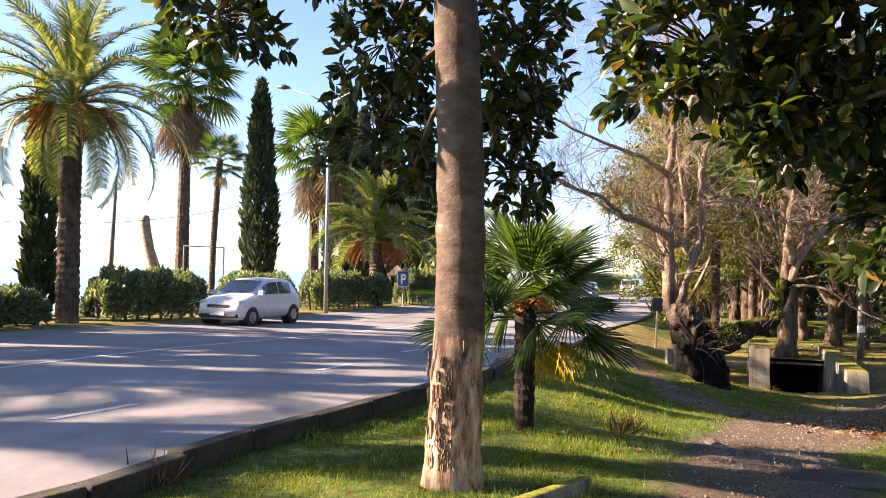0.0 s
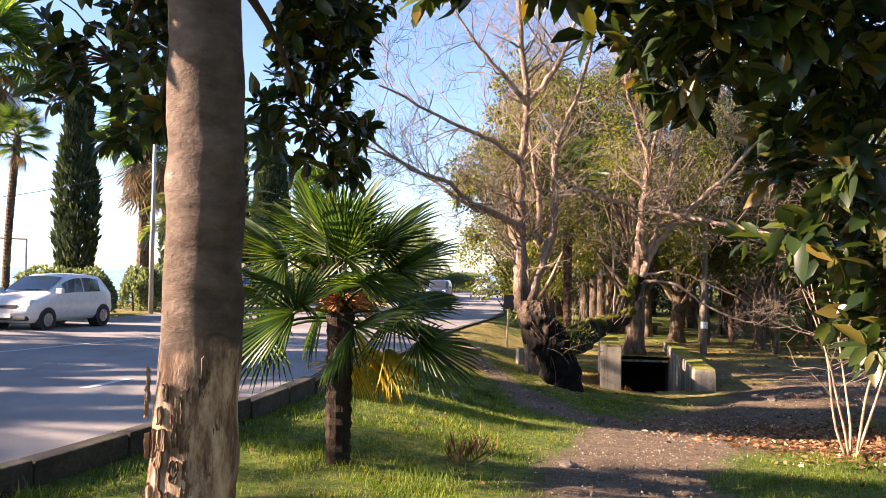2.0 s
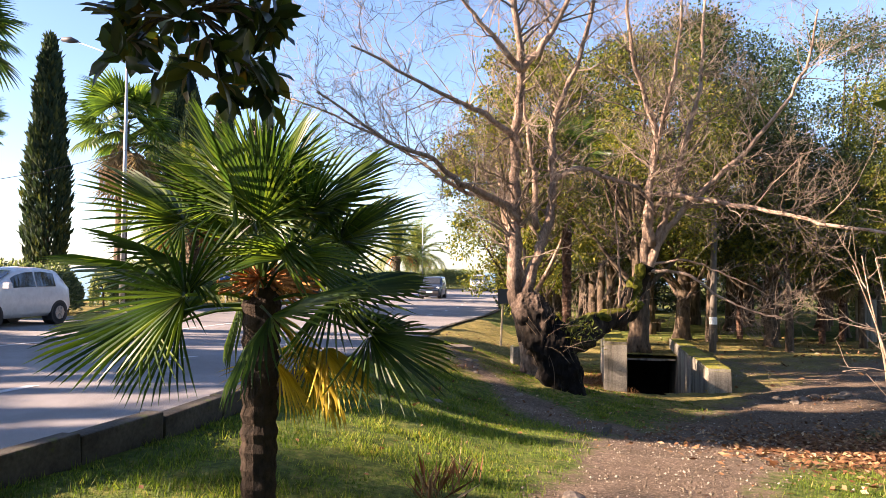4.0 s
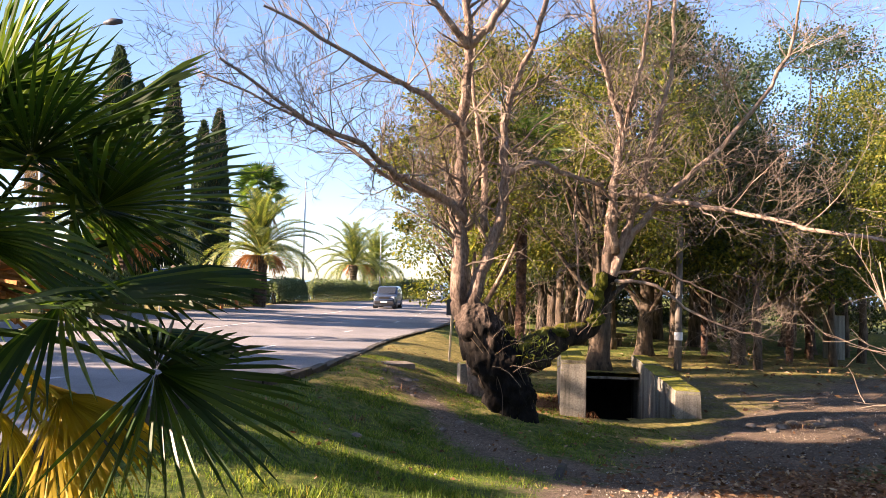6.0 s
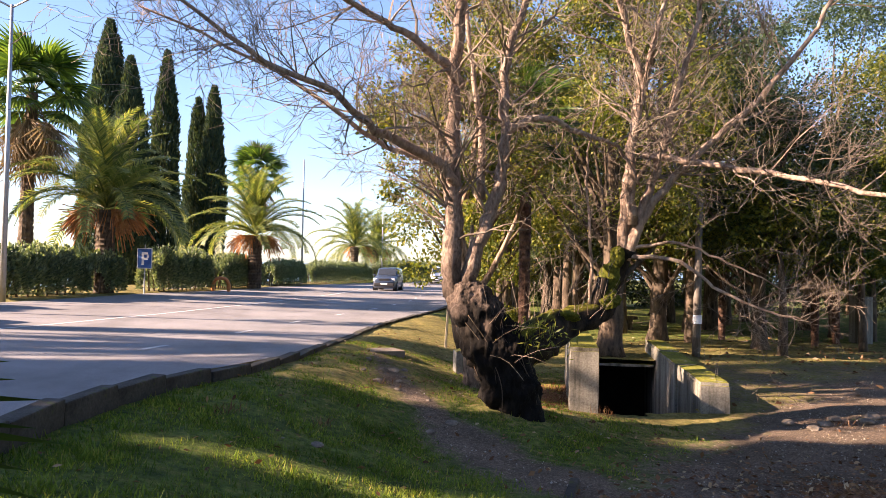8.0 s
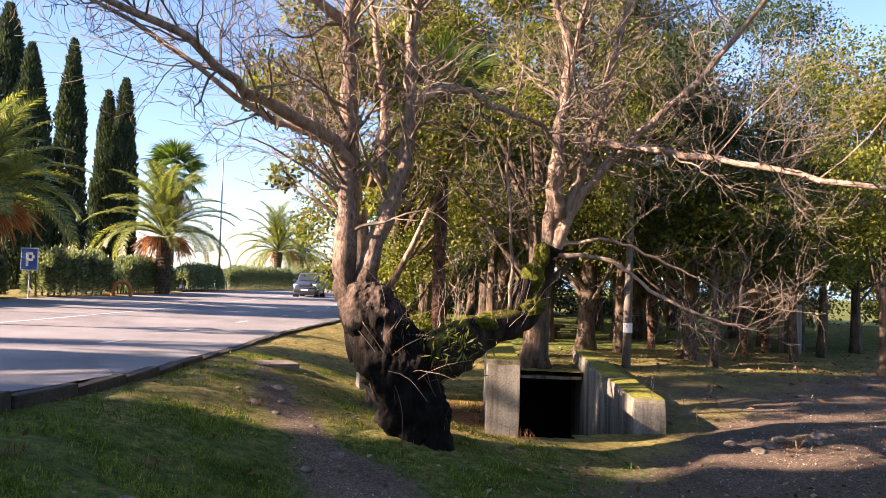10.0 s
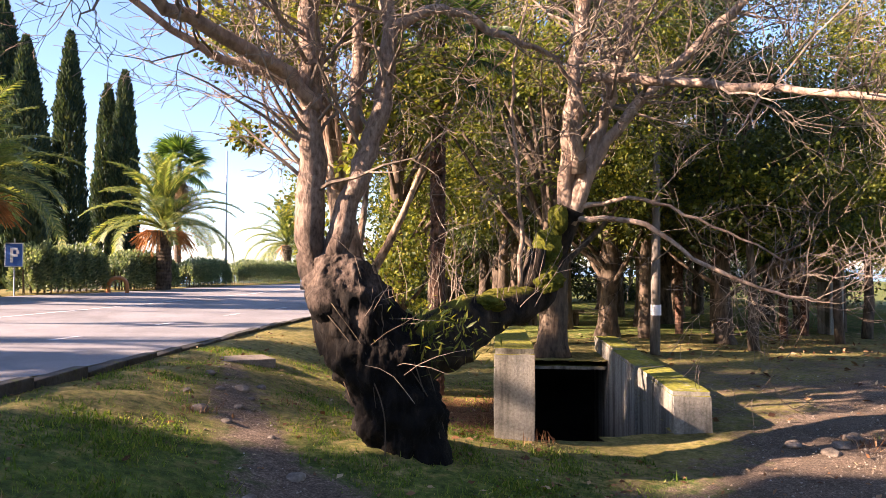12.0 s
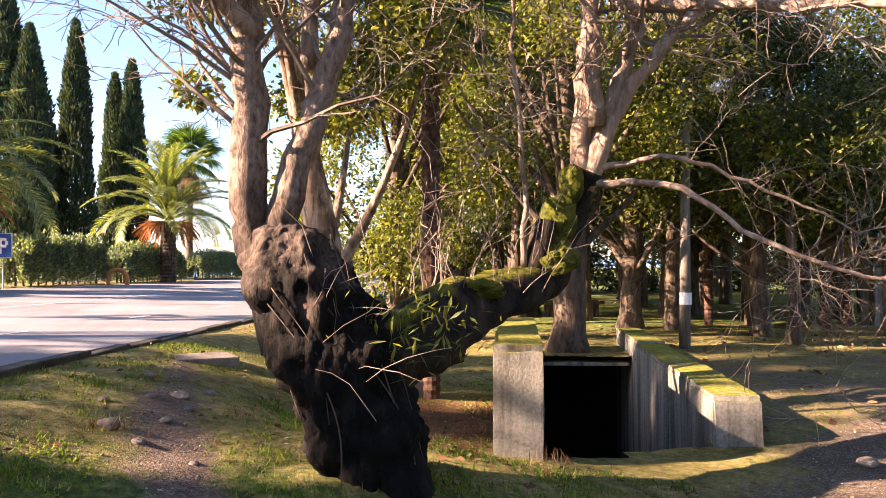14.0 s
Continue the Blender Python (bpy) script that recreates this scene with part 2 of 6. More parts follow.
PINE = leafy("blue_green_leaf", [(0.0, (0.02, 0.04, 0.022)), (0.6, (0.045, 0.075, 0.035)), (1.0, (0.085, 0.115, 0.045))], 0.3, 0.5, 0.3)
CYPRESS = leafy("cypress_foliage", [(0.0, (0.016, 0.034, 0.022)), (0.7, (0.04, 0.065, 0.036)), (1.0, (0.08, 0.095, 0.03))], 0.25, 0.7, 0.2)
HEDGE = leafy("hedge_leaf", [(0.0, (0.06, 0.095, 0.055)), (0.6, (0.14, 0.185, 0.10)), (1.0, (0.30, 0.34, 0.19))], 0.4, 0.4, 0.5)
FAN = leafy("fan_palm_leaf", [(0.0, (0.020, 0.048, 0.014)), (0.6, (0.05, 0.10, 0.02)), (1.0, (0.13, 0.19, 0.028))], 0.5, 0.4, 0.4)
FAN_DRY = leafy("yellowed_palm_leaf", [(0.0, (0.36, 0.27, 0.035)), (1.0, (0.52, 0.42, 0.06))], 0.5, 0.5, 0.3)
THATCH = leafy("dead_palm_leaf", [(0.0, (0.13, 0.09, 0.05)), (1.0, (0.30, 0.22, 0.13))], 0.25, 0.7, 0.2)
FEATHER = leafy("date_palm_leaf", [(0.0, (0.06, 0.10, 0.03)), (0.6, (0.14, 0.18, 0.05)), (1.0, (0.27, 0.27, 0.08))], 0.42, 0.45, 0.35)
FRUIT = mottled("orange_fruit_stalks", (0.30, 0.11, 0.032), (0.46, 0.20, 0.06), 4, 30)
BLADE = leafy("grass_blade", [(0.0, (0.055, 0.10, 0.016)), (0.6, (0.12, 0.19, 0.03)), (0.9, (0.19, 0.24, 0.045)), (1.0, (0.30, 0.26, 0.09))], 0.45, 0.6, 0.2, 1.3)
DEAD_LEAF = leafy("fallen_leaf", [(0.0, (0.06, 0.028, 0.014)), (0.5, (0.15, 0.07, 0.03)), (0.85, (0.26, 0.15, 0.075)), (1.0, (0.40, 0.31, 0.19))], 0.12, 0.7, 0.2)
METAL_GREY = plain("galvanised_metal", (0.38, 0.39, 0.40), 0.5, 0.6)
DARK_METAL = plain("dark_metal", (0.06, 0.06, 0.065), 0.6, 0.3)
POLE_WOOD = mottled("weathered_pole", (0.12, 0.10, 0.08), (0.22, 0.19, 0.16), 2, 25, stretch=(1, 1, 0.2))
STAKE = mottled("pale_wooden_stake", (0.34, 0.28, 0.17), (0.46, 0.38, 0.24), 3, 30, stretch=(1, 1, 0.2))
WHITE = plain("white_plastic", (0.72, 0.73, 0.74), 0.4)
BLUE = plain("blue_sign_paint", (0.04, 0.13, 0.42), 0.45)
NAVY = plain("navy_panel_paint", (0.015, 0.03, 0.09), 0.5)
ORANGE = plain("orange_plastic", (0.55, 0.18, 0.04), 0.5)
CAR_WHITE = plain("white_car_paint", (0.66, 0.66, 0.65), 0.3, 0, 0.5, 0.6)
CAR_BLUE = plain("dark_blue_car_paint", (0.04, 0.055, 0.085), 0.3, 0.2, 0.5, 0.6)
RUBBER = plain("tyre_rubber", (0.018, 0.018, 0.018), 0.85)
RIM = plain("alloy_rim", (0.42, 0.42, 0.43), 0.35, 0.8)
LAMP_GLASS = plain("headlamp_glass", (0.62, 0.63, 0.64), 0.12, 0, 0.6, 0.5)
AMBER = plain("amber_lens", (0.70, 0.34, 0.05), 0.25)
BLACK_TRIM = plain("black_trim", (0.02, 0.02, 0.022), 0.6)
ROOF_TILE = mottled("hut_roof_boards", (0.18, 0.12, 0.085), (0.28, 0.20, 0.14), 2, 20)
PALE_BOARD = mottled("pale_painted_board", (0.48, 0.46, 0.42), (0.60, 0.58, 0.54), 2, 20)


# ---- mesh helpers ----
def mesh_of(name, verts, faces, material, smooth=False):
    me = bpy.data.meshes.new(name)
    me.from_pydata([tuple(v) for v in verts], [], [tuple(f) for f in faces])
    me.materials.append(material)
    if smooth:
        me.polygons.foreach_set("use_smooth", [True] * len(me.polygons))
    me.update()
    return me


def fast_mesh(name, verts, faces, material, smooth=False):
    """verts (n,3) and faces (m,3) or (m,4) arrays."""
    me = bpy.data.meshes.new(name)
    k = faces.shape[1]
    me.vertices.add(len(verts))
    me.vertices.foreach_set("co", np.ascontiguousarray(verts, dtype=np.float32).ravel())
    me.loops.add(faces.size)
    me.loops.foreach_set("vertex_index", np.ascontiguousarray(faces, dtype=np.int32).ravel())
    me.polygons.add(len(faces))
    me.polygons.foreach_set("loop_start", np.arange(0, faces.size, k, dtype=np.int32))
    me.polygons.foreach_set("loop_total", np.full(len(faces), k, dtype=np.int32))
    me.materials.append(material)
    if smooth:
        me.polygons.foreach_set("use_smooth", np.ones(len(faces), dtype=bool))
    me.update(calc_edges=True)
    me.validate()
    return me


def part(name, me, parent, label="", m=None):
    ob = new(name, me)
    ob.parent = parent
    if m is not None:
        ob.matrix_basis = m
    if label:
        ob["label"] = label
    return ob


def thing(name, x, y, z, label, category, group="", kind="", rz=0):
    e = new(name)
    e.empty_display_size = 0.2
    e.matrix_basis = pose(x, y, z, 0, 0, rz)
    return tagged(e, label, category, group, kind)


class Geo:
    """Collects verts and faces of one mesh."""

    def __init__(self):
        self.v, self.f = [], []

    def tube(self, pts, radii, sides=8, cap=True, wob=0.0, rnd=None):
        pts = [Vector(p) for p in pts]
        base = len(self.v)
        up = None
        for i, p in enumerate(pts):
            d = (pts[min(i + 1, len(pts) - 1)] - pts[max(i - 1, 0)]).normalized()
            if up is None:
                up = d.orthogonal().normalized()
            up = (up - d * up.dot(d)).normalized()
            side = d.cross(up)
            for k in range(sides):
                a = 2 * math.pi * k / sides
                r = radii[i]
                if wob:
                    q = p + (up * math.cos(a) + side * math.sin(a)) * r
                    r *= 1 + wob * (noise.noise(q * 2.3) + 0.6 * noise.noise(q * 6.1) + (0.42 * noise.noise(Vector((q.x * 15, q.y * 15, q.z * 6))) + 0.22 * noise.noise(q * 33) if sides > 40 else 0))
                self.v.append(p + (up * math.cos(a) + side * math.sin(a)) * r)
        for i in range(len(pts) - 1):
            for k in range(sides):
                a, b = base + i * sides + k, base + i * sides + (k + 1) % sides
                self.f.append((a, b, b + sides, a + sides))
        if cap:
            self.f.append(tuple(base + k for k in reversed(range(sides))))
            e = base + (len(pts) - 1) * sides
            self.f.append(tuple(e + k for k in range(sides)))

    def box(self, x0, y0, z0, x1, y1, z1):
        b = len(self.v)
        self.v += [Vector(c) for c in ((x0, y0, z0), (x1, y0, z0), (x1, y1, z0), (x0, y1, z0), (x0, y0, z1), (x1, y0, z1), (x1, y1, z1), (x0, y1, z1))]
        self.f += [tuple(b + i for i in q) for q in ((3, 2, 1, 0), (4, 5, 6, 7), (0, 1, 5, 4), (1, 2, 6, 5), (2, 3, 7, 6), (3, 0, 4, 7))]

    def mesh(self, name, material, smooth=False):
        return mesh_of(name, self.v, self.f, material, smooth)


def bevelled(me, width=0.02, seg=2):
    bm = bmesh.new()
    bm.from_mesh(me)
    bmesh.ops.bevel(bm, geom=[e for e in bm.edges if e.is_manifold and e.calc_face_angle(0) > 0.5], offset=width, segments=seg, affect="EDGES", profile=0.6)
    bm.to_mesh(me)
    bm.free()
    return me


def box_mesh(name, size, material, width=0.01):
    g = Geo()
    x, y, z = size
    g.box(-x / 2, -y / 2, 0, x / 2, y / 2, z)
    return bevelled(g.mesh(name, material), width)


def catmull(pts, n=6):
    """Points along a smooth curve through pts."""
    P = [Vector(p) for p in pts]
    P = [P[0] * 2 - P[1]] + P + [P[-1] * 2 - P[-2]]
    out = []
    for i in range(1, len(P) - 2):
        for k in range(n):
            t = k / n
            a, b, c, d = P[i - 1], P[i], P[i + 1], P[i + 2]
            out.append(0.5 * ((2 * b) + (c - a) * t + (2 * a - 5 * b + 4 * c - d) * t * t + (3 * b - a - 3 * c + d) * t ** 3))
    out.append(P[-2])
    return out


LEAF = np.array([(0, 0, 0), (0.35, -0.5, 0.10), (0.7, -0.42, 0.07), (1, 0, -0.12), (0.7, 0.42, 0.07), (0.35, 0.5, 0.10), (0.35, 0, 0), (0.7, 0, -0.03)])
LEAF_F = np.array([(0, 6, 1), (0, 5, 6), (6, 2, 1), (6, 7, 2), (6, 5, 4), (6, 4, 7), (7, 3, 2), (7, 4, 3)])
SIMPLE = np.array([(0, 0, 0), (0.5, -0.5, 0.08), (1, 0, 0), (0.5, 0.5, 0.08)])
SIMPLE_F = np.array([(0, 2, 1), (0, 3, 2)])


def leaves(rs, pos, axis, length, width, shape="simple"):
    """Leaves at pos (n,3), pointing along axis (n,3), lengths (n,), width as a share of the length."""
    base, fc = (LEAF, LEAF_F) if shape == "full" else (SIMPLE, SIMPLE_F)
    n = len(pos)
    ax = axis / np.linalg.norm(axis, axis=1, keepdims=True)
    up = rs.normal(0, 0.55, (n, 3)) + (0, 0, 1)
    side = np.cross(up, ax)
    side /= np.linalg.norm(side, axis=1, keepdims=True) + 1e-9
    nor = np.cross(ax, side)
    L = length[:, None, None]
    v = pos[:, None, :] + L * (base[None, :, 0:1] * ax[:, None, :] + width * base[None, :, 1:2] * side[:, None, :] + width * base[None, :, 2:3] * nor[:, None, :] * 1.6)
    f = fc[None] + (np.arange(n) * len(base))[:, None, None]
    return v.reshape(-1, 3), f.reshape(-1, 3)


def cloud(rs, centres, radii, per, length, width=0.5, shape="simple", shell=0.55, droop=0.2):
    """Leaves round clump centres, thicker towards each clump's skin."""
    c = np.repeat(np.asarray(centres, float), per, axis=0)
    r = np.repeat(np.asarray(radii, float), per)
    d = rs.normal(size=(len(c), 3))
    d /= np.linalg.norm(d, axis=1, keepdims=True)
    k = shell + (1 - shell) * rs.random(len(c))
    k *= 0.75 + 0.35 * rs.random(len(c))
    pos = c + d * (r * k)[:, None] * np.array((1, 1, 0.8))
    ax = d + rs.normal(0, 0.7, d.shape) - (0, 0, droop)
    return leaves(rs, pos, ax, length * (0.7 + 0.6 * rs.random(len(c))), width, shape)


# ---- the lie of the land ----
KERB_LINE = [(-9.5, -8.0), (-5.6, 0.0), (-2.72, 5.2), (-2.0, 7.1), (-0.4, 10.15), (0.62, 12.6), (1.05, 14.9), (1.6, 16.6), (2.25, 17.9), (3.05, 19.8), (4.1, 23.2), (6.4, 30.6), (9.6, 38.3), (12.4, 46), (15.6, 58), (19.5, 72), (25, 90), (34, 108), (50, 126)]
FAR_LINE = [(-22, -10), (-17.5, 0), (-12.6, 12), (-10.2, 19), (-7.9, 25.2), (-4.9, 36), (-2.4, 44.3), (0.2, 52), (3.0, 66), (7.8, 79), (15.5, 96), (25, 112), (41, 132)]
KERB_Z = [(-10, 0.06), (5, 0.05), (10, 0.02), (12.5, -0.02), (16, -0.17), (20, -0.36), (23, -0.46), (25.5, -0.53), (31, -0.66), (38, -0.76), (65, -1.0), (130, -1.3)]


def lerp_table(tab, y):
    return np.interp(y, [p[0] for p in tab], [p[1] for p in tab])


def kerb_x(y):
    return np.interp(y, [p[1] for p in KERB_LINE], [p[0] for p in KERB_LINE])


def far_x(y):
    return np.interp(y, [p[1] for p in FAR_LINE], [p[0] for p in FAR_LINE])


def road_z(x, y):
    bank = np.interp(y, [8, 20, 45, 70, 100], [0.0, 0.028, 0.028, 0.012, 0.0])
    return lerp_table(KERB_Z, y) + bank * np.maximum(0, kerb_x(y) - x) * 0.95


def knee(a, at, after):
    return np.where(a < at, a, at + (a - at) * after)


def park_z(x, y):
    b = -0.045 * (knee(x, 9.0, 0.3) + knee(y, 16.0, 0.1))
    b = np.maximum(b, -2.0)
    b = b - 0.40 * np.exp(-((x - 9.5) ** 2 + (y - 17) ** 2) / 32)
    b = b + 0.22 * np.exp(-(x ** 2 + (y - 5) ** 2) / 18)
    b = b + 0.25 * np.exp(-((x - 6.2) ** 2 + (y - 18.9) ** 2) / 3.0)
    slope = np.interp(y, [4, 10, 20, 40], [0.86, 0.88, 0.92, 0.93])
    d = (x - kerb_x(y)) * slope
    step = np.interp(y, [4, 14, 18, 22], [0.16, 0.20, 0.13, 0.05])
    w = np.clip(1 - d / 3.2, 0, 1)
    w = w * w * (3 - 2 * w)
    return b * (1 - w) + (lerp_table(KERB_Z, y) - step) * w


PIT_AT, PIT_U, PIT_W = (8.37, 19.60), (0.358, 0.934), (0.934, -0.358)


def land_z(x, y):
    kx, fx = kerb_x(y), far_x(y)
    z = np.where(x > kx - 0.05, park_z(x, y), road_z(x, y) - 0.10)
    edge = road_z(fx, y)
    t = np.clip((fx - x - 9) / 14, 0, 1)
    z = np.where(x < fx, edge + 0.05 - 6.5 * t * t * (3 - 2 * t), z)
    return z


def at_land(x, y):
    return float(land_z(np.array([float(x)]), np.array([float(y)]))[0])


def path_amount(x, y):
    """How bare the earth is: the trodden path, the side track along the bank, the yard."""
    line = [(1.6, 2.0), (2.6, 6.0), (4.0, 9.7), (6.1, 12.9), (9.0, 15.6), (12.8, 18.4), (18, 21.5), (26, 24)]
    wide = [0.9, 0.85, 0.9, 1.3, 1.6, 1.7, 2.4, 3.0]
    out = np.zeros_like(x)
    for pts, ws in ((line, wide), ([(6.6, 14.2), (5.6, 16.2), (5.1, 18.0), (4.9, 19.6), (4.9, 22.0)], [1.1, 0.8, 0.46, 0.40, 0.24])):
        for (a, b), (wa, wb) in zip(zip(pts, pts[1:]), zip(ws, ws[1:])):
            dx, dy = b[0] - a[0], b[1] - a[1]
            t = np.clip(((x - a[0]) * dx + (y - a[1]) * dy) / (dx * dx + dy * dy), 0, 1)
            dist = np.hypot(x - a[0] - t * dx, y - a[1] - t * dy)
            out = np.maximum(out, (1.0 if pts is line else 0.76) * np.clip(1.25 - 0.75 * dist / (wa + t * (wb - wa)), 0, 1))
    yard = 0.60 / (1 + np.exp(-(x - 10.6) / 0.8)) / (1 + np.exp(-(y - 19.5) / 0.8)) / (1 + np.exp((y - 25.5) / 1.0))
    return np.maximum(out, yard)


def litter_amount(x, y):
    a = np.exp(-((x - 9.9) ** 2 / 7 + (y - 12.9) ** 2 / 9))
    b = 0.75 * np.exp(-((x - 8.0) ** 2 + (y - 21.3) ** 2) / 2.5)
    c = 0.34 / (1 + np.exp(-(x - 13.0) / 1.5)) / (1 + np.exp(-(y - 22.5) / 1.5)) / (1 + np.exp((y - 29.5) / 1.5))
    return np.clip(a + b + c, 0, 1)


def spaced(marks):
    out = []
    for a, b, step in marks:
        out += list(np.arange(a, b, step))
    return np.array(out)


def build_land():
    xs = spaced([(-70, -24, 6), (-24, -4, 1.0), (-4, 15, 0.16), (15, 40, 1.0), (40, 140, 8)])
    ys = spaced([(-40, 0, 3), (0, 2, 0.5), (2, 27, 0.18), (27, 60, 1.0), (60, 200, 6)])
    X, Y = np.meshgrid(xs, ys, indexing="ij")
    Z = land_z(X, Y)
    near = (X > kerb_x(Y) + 0.2)
    rough = np.array([[noise.noise((float(x) * 1.7, float(y) * 1.7, 0.3)) + 0.5 * noise.noise((float(x) * 5, float(y) * 5, 1.3)) for y in ys] for x in xs])
    Z = Z + np.where(near, 0.036 * rough, 0)
    dx, dy = X - PIT_AT[0], Y - PIT_AT[1]
    across, along = dx * PIT_W[0] + dy * PIT_W[1], dx * PIT_U[0] + dy * PIT_U[1]
    inpit = (across > -0.2) & (across < 2.05) & (along > 0.06 + 0.56 * across) & (along < 7.0)
    n, m = X.shape
    idx = np.arange(n * m).reshape(n, m)
    f = np.stack([idx[:-1, :-1], idx[1:, :-1], idx[1:, 1:], idx[:-1, 1:]], -1).reshape(-1, 4)
    keep = ~(inpit[:-1, :-1] & inpit[1:, 1:] & inpit[1:, :-1] & inpit[:-1, 1:]).reshape(-1)
    v = np.stack([X, Y, Z], -1).reshape(-1, 3)
    me = fast_mesh("ground", v, f[keep], GROUND, True)
    col = me.color_attributes.new("cover", "FLOAT_COLOR", "POINT")
    c = np.ones((n * m, 4), np.float32)
    c[:, 0] = path_amount(X, Y).ravel()
    c[:, 1] = litter_amount(X, Y).ravel()
    c[:, 2] = (np.clip((Y - 16.5) / 3.0, 0, 1) * 0.9 - 0.55 * np.clip((Y - 28) / 4, 0, 1) * (X > 9)).ravel()
    col.data.foreach_set("color", c.ravel())
    tagged(new("ground", me), "park ground of grass, trodden earth and leaf litter", "ground", kind="structure")


def build_road():
    ys = np.concatenate([np.arange(-8, 40, 0.5), np.arange(40, 126, 2.0)])
    k = 14
    v = []
    for y in ys:
        a, b = far_x(y), kerb_x(y)
        for i in range(k):
            x = a + (b - a) * i / (k - 1)
            v.append((x, y, float(road_z(np.array(x), np.array(y)))))
    idx = np.arange(len(ys) * k).reshape(len(ys), k)
    f = np.stack([idx[:-1, :-1], idx[:-1, 1:], idx[1:, 1:], idx[1:, :-1]], -1).reshape(-1, 4)
    tagged(new("road", fast_mesh("road", np.array(v), f, ASPHALT, True)), "worn grey asphalt road striped by tree shadows", "road", kind="structure")

    def strip(y0, y1, off_from_kerb=None, share=None, w=0.12):
        g = Geo()
        n = max(2, int((y1 - y0) / 0.6))
        for i in range(n + 1):
            y = y0 + (y1 - y0) * i / n
            x = kerb_x(y) - off_from_kerb if share is None else kerb_x(y) + (far_x(y) - kerb_x(y)) * share
            for s in (-w / 2, w / 2):
                g.v.append(Vector((x + s, y, float(road_z(np.array(x + s), np.array(y))) + 0.006)))
        for i in range(n):
            g.f.append((2 * i, 2 * i + 1, 2 * i + 3, 2 * i + 2))
        return g.mesh("road_line", PAINT)

    tagged(new("centre_line", strip(2, 100, share=0.53)), "worn white centre line on the asphalt", "road marking", kind="structure")
    y, first = 3.5, None
    while y < 70:
        ob = new("lane_dash", strip(y, y + 0.95, off_from_kerb=2.35, w=0.13))
        tagged(ob, "worn white dash painted on the asphalt", "road marking", "lane dashes", "structure")
        y += 4.2


def build_kerb():
    """Kerb stones one by one along the bank, some sunk or leaning."""
    line = catmull([(x, y, 0) for x, y in KERB_LINE], 12)
    kerb = tagged(new("kerb"), "low weathered kerb of concrete blocks along the road", "kerb", kind="structure")
    s = [0]
    for a, b in zip(line, line[1:]):
        s.append(s[-1] + (b - a).length)
    rnd = random.Random(4)
    pos, L = 3.0, 1.0
    g = Geo()
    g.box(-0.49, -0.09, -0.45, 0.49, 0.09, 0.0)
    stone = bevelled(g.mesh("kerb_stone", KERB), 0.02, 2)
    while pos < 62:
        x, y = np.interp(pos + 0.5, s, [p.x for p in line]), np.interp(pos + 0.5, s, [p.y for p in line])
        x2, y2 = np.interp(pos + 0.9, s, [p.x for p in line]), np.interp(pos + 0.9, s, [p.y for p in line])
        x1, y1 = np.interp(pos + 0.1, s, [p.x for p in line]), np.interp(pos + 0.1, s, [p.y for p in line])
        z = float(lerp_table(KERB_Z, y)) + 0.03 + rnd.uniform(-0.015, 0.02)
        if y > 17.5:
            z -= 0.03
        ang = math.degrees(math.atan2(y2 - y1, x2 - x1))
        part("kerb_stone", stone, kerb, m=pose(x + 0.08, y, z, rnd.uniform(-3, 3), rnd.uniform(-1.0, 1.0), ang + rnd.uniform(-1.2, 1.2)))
        pos += L


build_land()
build_road()
build_kerb()
g = Geo()
g.v = [Vector(p) for p in ((-4500, -3000, -5.2), (4500, -3000, -5.2), (4500, 4800, -5.2), (-4500, 4800, -5.2))]
g.f = [(0, 1, 2, 3)]
tagged(new("sea", g.mesh("sea", SEA)), "calm pale blue sea reaching the hazy horizon", "sea", kind="structure")


# ---- the concrete pit beside the path ----
def slab(name, label, x0, y0, x1, y1, z0, z1, parent=None, rz=0.0):
    """A rough cast wall with worn arrises, standing on its base."""
    bm = bmesh.new()
    nx, ny, nz = max(2, int((x1 - x0) / 0.15)), max(2, int((y1 - y0) / 0.15)), 6
    bmesh.ops.create_cube(bm, size=1)
    bmesh.ops.bevel(bm, geom=list(bm.edges), offset=0.02, segments=2, affect="EDGES")
    bmesh.ops.subdivide_edges(bm, edges=[e for e in bm.edges if e.calc_length() > 0.5], cuts=10, use_grid_fill=True)
    sx, sy, sz = x1 - x0, y1 - y0, z1 - z0
    for v in bm.verts:
        v.co = Vector((v.co.x * sx, v.co.y * sy, (v.co.z + 0.5) * sz))
        q = v.co + Vector((x0, y0, 0))
        v.co += Vector((noise.noise(q * 4), noise.noise(q * 4 + Vector((9, 0, 0))), noise.noise(q * 5 + Vector((0, 9, 0))))) * 0.014
    me = bpy.data.meshes.new(name)
    bm.to_mesh(me)
    bm.free()
    me.materials.append(CONCRETE)
    return me, pose((x0 + x1) / 2, (y0 + y1) / 2, z0)


